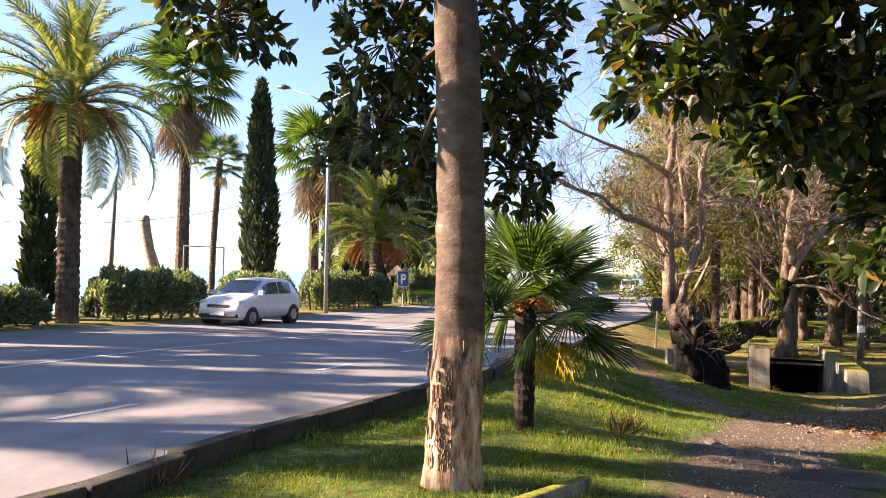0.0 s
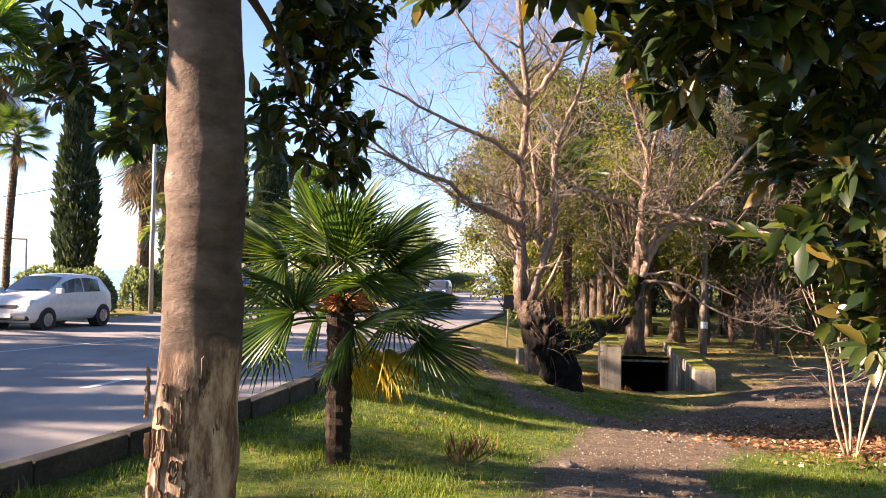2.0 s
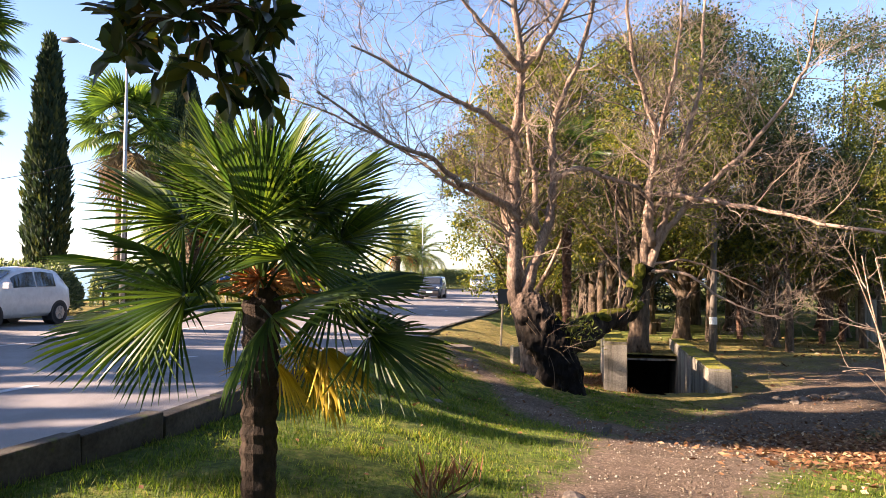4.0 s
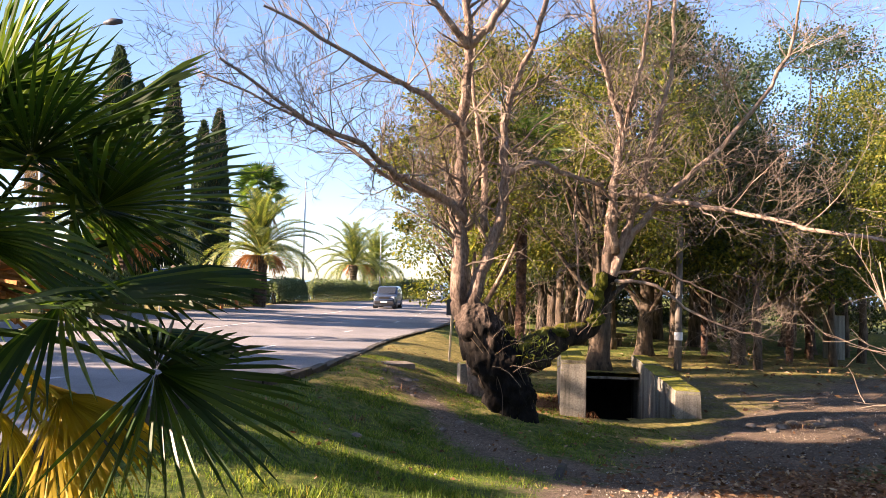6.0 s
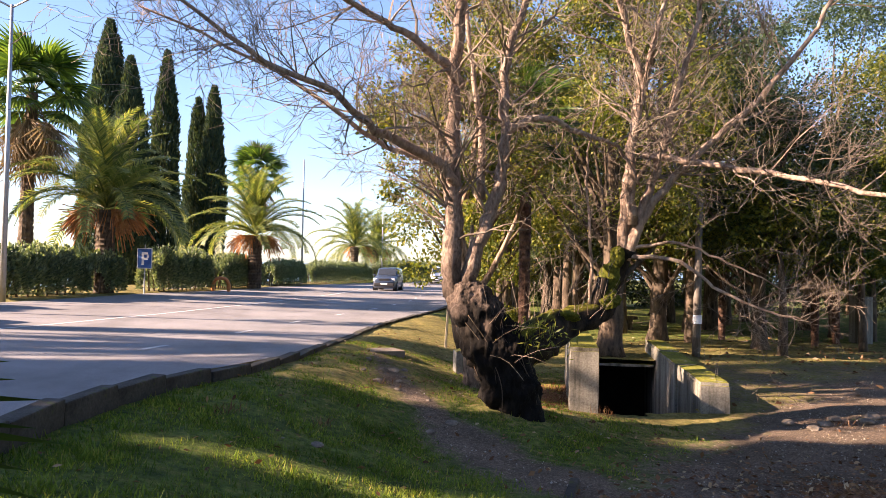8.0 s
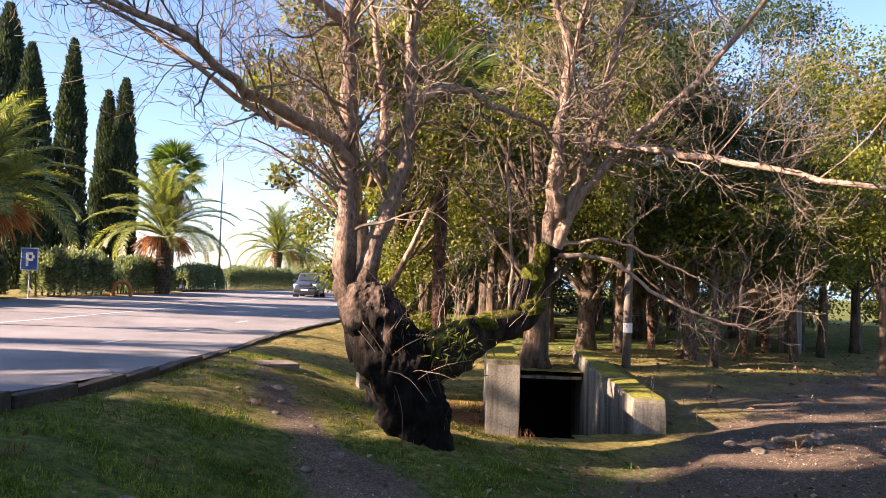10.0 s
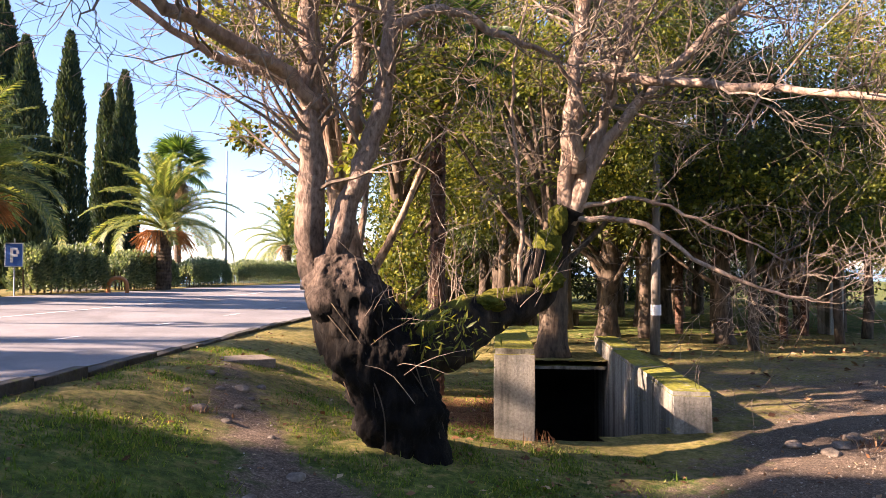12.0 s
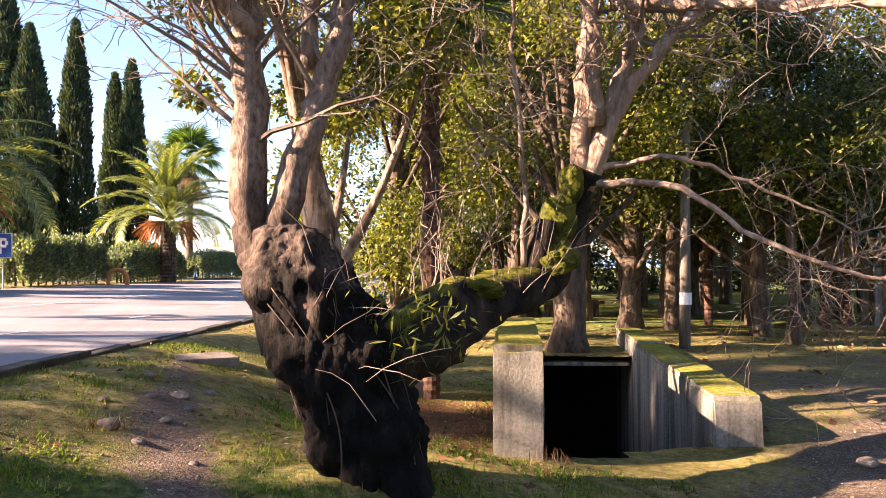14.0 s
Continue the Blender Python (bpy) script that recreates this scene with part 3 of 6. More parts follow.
def build_pit():
    ox, oy, turn = 8.37, 19.60, -21.0
    base = thing("drain_pit", ox, oy, -1.6, "open concrete drain pit with moss-topped walls", "drain pit", rz=turn)
    for lab, x0, y0, x1, y1, z0, z1 in (
        ("grey concrete wall of the pit topped with yellow moss", -0.50, 0.0, 0.0, 3.6, -3.6, -0.24),
        ("mossy concrete wall of the pit streaked with dark runs", 1.90, 1.10, 2.42, 3.60, -3.6, -0.91),
        ("mossy concrete wall of the pit streaked with dark runs", 1.86, 3.62, 2.36, 6.20, -3.6, -0.90),
        ("mossy concrete wall of the pit streaked with dark runs", 1.92, 6.22, 2.40, 9.20, -3.6, -0.89),
        ("earth-covered lintel slab over the dark culvert", -0.5, 7.0, 1.90, 9.4, -1.42, -1.35),
        ("earth-stained concrete side of the pit", -0.5, 3.62, -0.02, 6.98, -3.6, -1.30),
        ("earth-stained concrete side of the culvert", -0.5, 7.0, -0.02, 9.4, -3.6, -1.51),
    ):
        me, m = slab("wall", lab, x0, y0, x1, y1, z0, z1)
        part("wall", me, base, lab, Matrix.Translation((0, 0, 1.6)) @ m)
    me, m = slab("wall", "", -1.16, -0.15, 1.16, 0.15, -3.6, -1.50)
    part("wall", me, base, "low mossy concrete sill across the mouth of the pit", Matrix.Translation((0.96, 0.55, 1.6)) @ pose(0, 0, 0, 0, 0, 29.5) @ m)
    # floor and end wall carry the pit's shade in their colour
    for lab, x0, y0, x1, y1, z0, z1 in (("floor of the pit coloured near-black for its shade", -0.6, 0.1, 2.3, 9.5, -3.8, -3.6), ("end wall of the culvert coloured near-black for its shade", -0.5, 9.42, 2.4, 9.6, -3.6, -1.45)):
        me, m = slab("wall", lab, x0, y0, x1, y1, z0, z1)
        me.materials[0] = PIT_SHADE
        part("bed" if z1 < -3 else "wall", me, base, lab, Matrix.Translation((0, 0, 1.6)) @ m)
    # low foundation wall behind the tree
    me, m = slab("low_wall", "", 6.6, 22.6, 8.1, 22.9, -1.5, -0.62)
    ob = new("low_wall", me)
    ob.matrix_basis = m
    tagged(ob, "low grey concrete wall remnant behind the old tree", "low wall")


build_pit()


# ---- trees ----
def grow(g, rnd, p, d, length, r, level, up=0.12, curl=0.30, kids=(5, 5, 4), tips=None):
    """A branch with side shoots, recursively, into one mesh."""
    n = 5 if level else 4
    pts, rad = [Vector(p)], [r]
    d = Vector(d).normalized()
    for i in range(n):
        d = (d + Vector((rnd.uniform(-curl, curl), rnd.uniform(-curl, curl), rnd.uniform(-curl, curl) + up))).normalized()
        pts.append(pts[-1] + d * length / n)
        rad.append(max(0.003, r * (1 - 0.78 * (i + 1) / n)))
    g.tube(pts, rad, 5 if r > 0.02 else 3, cap=False)
    if tips is not None and level == 0:
        tips.append((pts[-1], d))
    if level > 0:
        for k in range(kids[level - 1]):
            j = rnd.uniform(0.25, 1.0) * n
            i = min(int(j), n - 1)
            q = pts[i].lerp(pts[i + 1], j - i)
            dd = (pts[i + 1] - pts[i]).normalized()
            sd = (dd.orthogonal().normalized())
            sd.rotate(Matrix.Rotation(rnd.uniform(0, 6.283), 3, dd))
            grow(g, rnd, q, dd * 0.75 + sd * rnd.uniform(0.5, 1.0), length * rnd.uniform(0.35, 0.62), max(0.004, rad[i] * 0.5), level - 1, up, curl, kids, tips)


def build_old_tree():
    """The old pollarded tree: burly dark bole, two stems, a low mossy arm that turns up into a second crown."""
    T = Vector((6.3, 18.7, -1.25))
    tree = thing("old_tree", *T, "old leafless tree with dark burly mossy trunk and pale tangled branches", "tree")
    rel = lambda pts: [Vector(p) - T for p in pts]
    g = Geo()
    g.tube(catmull(rel([(6.55, 18.6, -1.5), (6.52, 18.6, -1.1), (6.40, 18.65, -0.6), (6.2, 18.75, -0.1), (5.92, 18.85, 0.4), (5.80, 18.95, 0.75), (5.78, 18.98, 0.95)]), 20),
           list(np.interp(np.linspace(0, 1, 121), [0, 0.14, 0.3, 0.5, 0.7, 0.88, 1], [0.54, 0.46, 0.43, 0.46, 0.38, 0.26, 0.12])), 110, True, 0.26)
    for q, r in (((6.5, 18.36, -0.98), 0.20), ((6.25, 18.5, -0.3), 0.20), ((5.8, 18.66, 0.2), 0.17)):
        p = Vector(q) - T
        d = Vector((0.12, -0.55, 0.15)).normalized()
        g.tube([p - d * r * 0.9, p - d * r * 0.3, p + d * r * 0.25, p + d * r * 0.55, p + d * r * 0.7], [r * 1.25, r * 1.1, r * 0.8, r * 0.45, r * 0.1], 22, True, 0.55)
    g.tube(catmull(rel([(6.76, 18.36, -1.5), (6.72, 18.4, -1.1), (6.6, 18.5, -0.8), (6.5, 18.6, -0.6)]), 5), list(np.linspace(0.27, 0.16, 16)), 14, True, 0.35)
    g.tube(catmull(rel([(5.72, 18.7, 0.38), (5.62, 18.62, 0.36), (5.55, 18.55, 0.33)]), 4), [0.22, 0.22, 0.21, 0.20, 0.18, 0.16, 0.13, 0.09, 0.04], 12, True, 0.3)
    part("bole", g.mesh("bole", BARK_OLD, True), tree, "dark furrowed lower trunk with burls, its black partly painted shade")
    g = Geo()
    g.tube(catmull(rel([(6.2, 18.75, -0.35), (6.75, 18.85, -0.12), (7.38, 19.15, 0.16), (7.95, 19.4, 0.28), (8.35, 19.6, 0.42), (8.55, 19.75, 0.75), (8.72, 19.75, 1.12), (8.85, 19.6, 1.5)]), 7),
           list(np.interp(np.linspace(0, 1, 50), [0, 0.15, 0.5, 0.7, 0.85, 1], [0.42, 0.31, 0.22, 0.22, 0.20, 0.16])), 18, True, 0.34)
    g.tube(rel([(8.22, 19.5, 0.35), (8.28, 19.45, 0.7), (8.32, 19.42, 0.98)]), [0.14, 0.13, 0.10], 10, True, 0.3)
    part("low_arm", g.mesh("low_arm", BARK_MOSS, True), tree, "thick low arm covered in green moss")
    for q, r, sq in (((8.42, 19.42, 0.62), 0.20, 0.9), ((8.52, 19.55, 0.98), 0.17, 1.3), ((8.62, 19.5, 1.35), 0.12, 1.5), ((7.55, 19.1, 0.34), 0.20, 0.45), ((7.05, 18.92, 0.14), 0.18, 0.4)):
        bm = bmesh.new()
        bmesh.ops.create_icosphere(bm, subdivisions=4, radius=r)
        for v in bm.verts:
            w = v.co + Vector(q)
            v.co *= 1 + 0.35 * noise.noise(w * 5) + 0.22 * noise.noise(w * 17) + 0.08 * noise.noise(w * 45)
            v.co.z *= sq
        me = bpy.data.meshes.new("moss_pad")
        bm.to_mesh(me)
        bm.free()
        me.materials.append(MOSS)
        part("moss_pad", me, tree, "thick yellow-green moss cushion", Matrix.Translation(Vector(q) - T))
    rnd = random.Random(11)
    limbs = [  # path, first and last radius
        ([(5.85, 18.88, -0.1), (5.66, 18.97, 0.6), (5.57, 18.95, 1.2), (5.55, 18.9, 2.0), (5.53, 18.85, 2.87), (5.50, 18.7, 4.0), (5.42, 18.1, 5.35), (5.2, 17.9, 6.8), (5.0, 17.9, 8.4)], 0.205, 0.045),
        ([(5.82, 18.86, 0.0), (5.80, 18.88, 0.8), (5.90, 18.85, 1.28), (6.09, 18.82, 1.8), (6.29, 18.8, 2.6), (6.34, 18.8, 3.4), (6.3, 18.75, 4.0), (6.42, 18.6, 4.8), (6.8, 18.3, 5.9), (7.1, 18.2, 7.8)], 0.16, 0.035),
        ([(5.62, 18.9, 2.35), (5.2, 18.6, 2.7), (4.2, 18.0, 3.0), (3.6, 17.5, 3.35), (2.7, 17.0, 3.6), (1.4, 16.6, 4.3)], 0.10, 0.02),
        ([(5.6, 18.7, 3.9), (5.0, 18.3, 4.25), (4.28, 18.0, 4.55), (3.3, 17.2, 4.7), (2.0, 16.8, 5.2)], 0.09, 0.02),
        ([(5.65, 19.1, 2.6), (5.1, 19.4, 2.85), (4.4, 19.5, 3.1), (2.9, 19.0, 3.9), (1.0, 18.5, 4.6)], 0.08, 0.015),
        ([(5.42, 18.1, 5.3), (5.9, 17.8, 5.9), (6.3, 17.6, 6.8), (6.6, 17.5, 8.0)], 0.09, 0.03),
        ([(5.42, 18.1, 5.3), (4.9, 17.8, 5.7), (4.2, 17.6, 6.3), (3.4, 17.4, 7.3)], 0.08, 0.02),
        ([(6.3, 18.8, 3.2), (6.9, 18.7, 3.5), (7.6, 18.8, 3.3), (8.3, 18.9, 3.1), (8.8, 19.1, 2.5)], 0.07, 0.02),
        ([(6.05, 19.1, 2.2), (6.1, 19.3, 3.2), (5.95, 19.4, 4.4), (5.8, 19.6, 6.2), (5.7, 19.8, 7.8)], 0.08, 0.02),
        ([(8.80, 19.65, 1.3), (8.78, 19.5, 2.2), (8.80, 19.45, 3.0), (8.89, 19.3, 4.27), (8.5, 19.2, 5.4), (8.14, 19.0, 6.4), (8.0, 19.0, 8.0)], 0.13, 0.03),
        ([(8.85, 19.6, 1.4), (9.05, 19.4, 2.2), (9.27, 19.3, 3.0), (9.5, 19.1, 4.2), (9.79, 19.0, 5.4), (9.9, 19.0, 7.4)], 0.12, 0.03),
        ([(8.82, 19.6, 1.3), (9.2, 19.3, 2.3), (9.93, 19.0, 3.2), (10.79, 18.3, 4.24), (11.44, 17.7, 5.58), (11.6, 17.5, 6.8)], 0.10, 0.02),
        ([(9.00, 19.35, 3.08), (9.70, 18.4, 2.84), (10.36, 17.4, 2.56), (10.95, 16.2, 2.22), (11.6, 14.8, 1.95)], 0.065, 0.025),
        ([(8.85, 19.4, 1.9), (8.7, 19.2, 3.0), (8.9, 19.1, 4.4), (9.2, 18.9, 6.0), (9.2, 18.7, 7.6)], 0.09, 0.02),
        ([(8.9, 19.5, 1.35), (9.5, 19.0, 1.25), (10.1, 18.6, 0.8), (10.7, 18.2, 0.45), (11.1, 18.0, 0.4)], 0.04, 0.012),
        ([(8.9, 19.5, 1.5), (9.6, 19.2, 1.6), (10.4, 18.9, 1.25), (11.2, 18.6, 0.85)], 0.035, 0.01),
        ([(8.1, 19.45, 0.45), (8.05, 19.3, 1.5), (7.9, 19.2, 2.8), (8.0, 19.0, 4.0)], 0.035, 0.012),
    ]
    tg = Geo()
    for pts, r0, r1 in limbs:
        c = catmull(rel(pts), 5)
        for p in c[2:]:
            p += Vector((rnd.uniform(-1, 1), rnd.uniform(-1, 1), rnd.uniform(-1, 1))) * 0.03
        rad = [r0 + (r1 - r0) * (i / (len(c) - 1)) ** 0.8 for i in range(len(c))]
        g = Geo()
        g.tube(c, rad, 12 if r0 > 0.15 else 8, True, 0.14)
        part("limb", g.mesh("limb", BARK_OLD if r0 > 0.14 else BARK_PALE, True), tree)
        span = sum((b - a).length for a, b in zip(c, c[1:]))
        thick = r0 > 0.05
        shoots = int(span * (4.6 if thick else 2.8)) + 3
        for k in range(shoots):
            j = rnd.uniform(0.22, 1.0) ** 0.8 * (len(c) - 1)
            i = min(int(j), len(c) - 2)
            q = c[i].lerp(c[i + 1], j - i)
            dd = (c[i + 1] - c[i]).normalized()
            sd = dd.orthogonal().normalized()
            sd.rotate(Matrix.Rotation(rnd.uniform(0, 6.283), 3, dd))
            if r0 > 0.17 and q.z < 2.6:
                continue
            grow(tg, rnd, q, dd * 0.6 + sd, rnd.uniform(0.7, 1.9), max(0.007, min(0.026, rad[i] * 0.35)), 2, 0.06, 0.36, (5, 5))
    # the broom of shoots that hangs and stands round the fork
    for k in range(70):
        a = rnd.uniform(0, 6.283)
        q = Vector((5.9 - T.x + math.cos(a) * 0.5, 18.9 - T.y + math.sin(a) * 0.5, rnd.uniform(2.6, 4.6) - T.z))
        grow(tg, rnd, q, (math.cos(a), math.sin(a), rnd.uniform(-0.7, 0.9)), rnd.uniform(0.6, 1.5), 0.009, 1, -0.02, 0.4, (5,))
    for k in range(16):
        q = Vector((rnd.uniform(6.0, 6.6), rnd.uniform(18.2, 18.7), rnd.uniform(-0.3, 0.6))) - T
        grow(tg, rnd, q, (rnd.uniform(-0.4, 1), -0.5, rnd.uniform(0.1, 1.4)), rnd.uniform(0.4, 0.9), 0.004, 0, -0.05, 0.35, ())
    for k in range(24):
        q = Vector((rnd.uniform(6.8, 8.3), rnd.uniform(19.0, 19.4), 0.3)) - T
        grow(tg, rnd, q, (rnd.uniform(-0.5, 0.5), -0.4, 1), rnd.uniform(0.4, 1.2), 0.006, 1, 0.1, 0.3, (3,))
    part("twig_tangle", tg.mesh("twig_tangle", TWIG), tree, "pale tangled bare twigs")["kind"] = "stuff"
    # thin dry vines draped over the bole
    axis = [Vector(p) - T for p in ((6.5, 18.6, -1.2), (6.38, 18.65, -0.6), (6.2, 18.75, -0.1), (5.92, 18.85, 0.4), (5.80, 18.95, 0.85))]
    for k in range(6):
        a0, lo, hi = rnd.uniform(3.4, 6.1), rnd.randint(0, 1), rnd.randint(3, 4)
        run = []
        for i in range(lo, hi + 1):
            a = a0 + 0.25 * math.sin(i * 1.3 + k)
            run.append(axis[i] + Vector((math.cos(a), math.sin(a), 0)) * (0.46 - 0.03 * max(0, i - 2) + rnd.uniform(-0.02, 0.02)))
        g = Geo()
        c = catmull(run, 6)
        g.tube(c, [rnd.uniform(0.004, 0.007)] * len(c), 5, True)
        part("vine", g.mesh("vine", BARK_DARK, True), tree, "thin dry vine hanging down the trunk")
    # a tuft of ferny leaves in the crotch
    rs = np.random.RandomState(3)
    n = 260
    pos = np.array((6.75, 18.5, 0.05)) - np.array(T) + rs.normal(0, (0.28, 0.15, 0.16), (n, 3))
    v, f = leaves(rs, pos, rs.normal(0, 0.7, (n, 3)) + (0.2, -0.3, 0.6), 0.07 + 0.10 * rs.random(n), 0.2)
    part("fern_tuft", fast_mesh("fern_tuft", v, f, EVERGREEN), tree, "tuft of green shoots in the crotch")["kind"] = "stuff"


build_old_tree()


def evergreen(x, y, h, spread, leaf, trunk_r, low=0.35, seed=1, per=90, clumps=60, size=0.17, label="", lean=(0, 0), bark=None, squash=1.0, trunk_h=None):
    """A broadleaved evergreen: tapered trunk, limbs to the clumps, a crown of many leaves with gaps."""
    z = at_land(x, y)
    rnd, rs = random.Random(seed), np.random.RandomState(seed)
    t = thing("evergreen_tree", x, y, z - 0.1, label or "broad evergreen tree with a yellow-green crown", "tree", "park trees")
    top = Vector((lean[0], lean[1], h * 0.8))
    path = catmull([(0, 0, 0), (lean[0] * 0.2 + rnd.uniform(-0.1, 0.1), lean[1] * 0.2, h * 0.2), (lean[0] * 0.55, lean[1] * 0.5, h * 0.45), top], 5)
    g = Geo()
    g.tube(path, list(np.interp(np.linspace(0, 1, len(path)), [0, 0.08, 0.6, 1], [trunk_r * 1.5, trunk_r, trunk_r * 0.7, trunk_r * 0.2])), 10, True, 0.2)
    cs, rad = [], []
    for k in range(clumps):
        u = low + (1 - low) * rnd.random()
        prof = math.sin(math.pi * min(1, max(0.06, (u - low) / (1 - low) * 0.86 + 0.12))) ** 0.6
        a, rr = rnd.uniform(0, 6.283), spread * prof * math.sqrt(rnd.random())
        c = Vector((lean[0] * u + math.cos(a) * rr, lean[1] * u + math.sin(a) * rr * squash, h * u + rnd.uniform(-0.3, 0.3)))
        cs.append(c)
        rad.append(spread * rnd.uniform(0.16, 0.30))
        if k % 6 == 0:
            s = path[min(len(path) - 1, int(len(path) * min(0.85, u * 0.7)))]
            g.tube(catmull([s, s.lerp(c, 0.5) + Vector((0, 0, -0.2)), c], 3), list(np.linspace(trunk_r * 0.3, 0.02, 7)), 5, False)
    part("trunk", g.mesh("trunk", bark or BARK_DARK, True), t)
    v, f = cloud(rs, [tuple(c) for c in cs], rad, int(per * 2.6), size * 0.72, 0.6, shell=0.35)
    part("crown", fast_mesh("crown", v, f, leaf), t)
    return t


# park trees behind the old tree
evergreen(11.9, 35.5, 8.5, 1.9, EVERGREEN, 0.2, 0.06, 51, 100, 70, 0.17, "bushy evergreen tree beside the road")
evergreen(14.5, 45.0, 10.0, 3.0, EVERGREEN_DARK, 0.2, 0.05, 52, 100, 75, 0.2, "bushy dark evergreen tree beside the road")
evergreen(9.0, 29.2, 10.5, 3.1, EVERGREEN, 0.24, 0.17, 21, 130, 110, 0.16)
evergreen(11.9, 26.6, 10.0, 3.4, EVERGREEN, 0.34, 0.38, 22, 130, 100, 0.15, "tall evergreen tree on a thick dark trunk behind the pit")
evergreen(15.8, 31.0, 12.5, 4.4, EVERGREEN_DARK, 0.28, 0.30, 23, 130, 115, 0.18)
evergreen(21.0, 36.0, 13.5, 5.0, PINE, 0.30, 0.24, 24, 130, 150, 0.2, "tall blue-green evergreen with an open crown")
evergreen(26.5, 37.0, 15.5, 5.2, PINE, 0.28, 0.30, 25, 110, 130, 0.2, "blue-green evergreen with an open layered crown", (2.0, 0))
evergreen(13.4, 39.0, 13.0, 4.6, EVERGREEN_DARK, 0.32, 0.24, 26, 120, 95, 0.2)
evergreen(19.0, 48.0, 13.0, 5.6, EVERGREEN_DARK, 0.34, 0.24, 27, 110, 90, 0.24)
evergreen(20.5, 60.0, 13.0, 5.5, EVERGREEN, 0.3, 0.08, 28, 110, 90, 0.26)
evergreen(27.0, 78.0, 14.0, 7.0, EVERGREEN_DARK, 0.3, 0.05, 29, 110, 90, 0.32)
evergreen(36.0, 104.0, 14.0, 9.0, EVERGREEN_DARK, 0.3, 0.04, 30, 110, 90, 0.4)
evergreen(18.0, 28.5, 8.0, 3.6, EVERGREEN_DARK, 0.24, 0.38, 31, 130, 85, 0.16, "dark dense evergreen tree over the yard")
evergreen(24.6, 33.0, 7.5, 3.6, EVERGREEN_DARK, 0.22, 0.38, 32, 130, 85, 0.16, "dark dense evergreen tree over the yard")
evergreen(27.0, 31.0, 11.5, 4.4, EVERGREEN, 0.18, 0.30, 33, 120, 70, 0.18)
evergreen(33.0, 34.0, 12.5, 5.0, EVERGREEN, 0.2, 0.25, 34, 120, 70, 0.2)
evergreen(15.0, 36.0, 9.0, 3.8, EVERGREEN_DARK, 0.26, 0.34, 35, 130, 70, 0.17, "dark dense evergreen tree")
evergreen(24.0, 46.0, 10.0, 5.5, EVERGREEN_DARK, 0.28, 0.30, 36, 120, 80, 0.22, "dark dense evergreen tree")
evergreen(32.0, 50.0, 10.0, 6.0, EVERGREEN_DARK, 0.2, 0.15, 37, 120, 80, 0.25, "dark dense evergreen tree")
evergreen(42.0, 52.0, 11.0, 7.5, EVERGREEN_DARK, 0.2, 0.1, 38, 120, 80, 0.3, "dark dense evergreen tree")
evergreen(41.0, 40.0, 10.0, 6.0, EVERGREEN, 0.2, 0.15, 39, 120, 80, 0.25)
evergreen(21.0, 24.5, 7.5, 2.6, EVERGREEN, 0.14, 0.45, 40, 110, 45, 0.15, "slim evergreen tree with a yellow-green crown")
evergreen(6.8, 21.5, 6.5, 1.9, EVERGREEN, 0.27, 0.52, 41, 120, 45, 0.13, "leaning ivy-clad tree with flaking bark", (-0.9, 0.2), BARK_PEEL)


# unseen trees beside and behind the path, added to cut the sky light
for i, (x, y, h, sp) in enumerate([(13.0, 3.0, 10.0, 4.0), (16.0, 9.5, 11.0, 4.2), (11.0, -4.0, 11.0, 4.5), (4.5, -8.0, 10.0, 4.2), (-2.0, -9.0, 10.0, 4.0), (19.0, 15.0, 10.0, 4.0), (22.0, 4.0, 13.0, 5.0)]):
    evergreen(x, y, h, sp, EVERGREEN_DARK, 0.26, 0.18, 180 + i, 60, 75, 0.30, "unseen dense dark evergreen added round the path to block sky light")


# the shrubby far edge of the park
for i, (x, y, h, sp) in enumerate([(18.0, 56.0, 5.5, 3.0), (22.5, 55.0, 6.0, 3.2), (27.5, 57.0, 6.0, 3.4), (33.0, 58.0, 6.5, 3.6), (39.0, 60.0, 6.5, 4.0), (46.0, 58.0, 7.0, 4.5), (52.0, 50.0, 7.0, 4.5), (50.0, 40.0, 8.0, 4.5)]):
    evergreen(x, y, h, sp, EVERGREEN_DARK, 0.18, 0.02, 200 + i, 60, 60, 0.34, "low bushy evergreen closing the far lawn")


def slim_trunk(x, y, h, r, seed):
    rnd = random.Random(seed)
    t = thing("young_tree", x, y, at_land(x, y) - 0.1, "slim dark-trunked park tree with a thin leafy top", "tree", "slim park trees")
    p = catmull([(0, 0, 0), (rnd.uniform(-0.12, 0.12), 0, h * 0.4), (rnd.uniform(-0.3, 0.3), rnd.uniform(-0.2, 0.2), h)], 4)
    g = Geo()
    g.tube(p, list(np.linspace(r * 1.65, r * 0.8, len(p))), 10, True, 0.15)
    part("trunk", g.mesh("trunk", BARK_DARK, True), t)
    rs = np.random.RandomState(seed)
    cs = [tuple(Vector((rnd.uniform(-1.4, 1.4), rnd.uniform(-1.4, 1.4), h * rnd.uniform(0.66, 1.25)))) for _ in range(28)]
    v, f = cloud(rs, cs, [0.6] * 28, 150, 0.15, 0.6)
    part("crown", fast_mesh("crown", v, f, rnd.choice([EVERGREEN, EVERGREEN_DARK])), t)


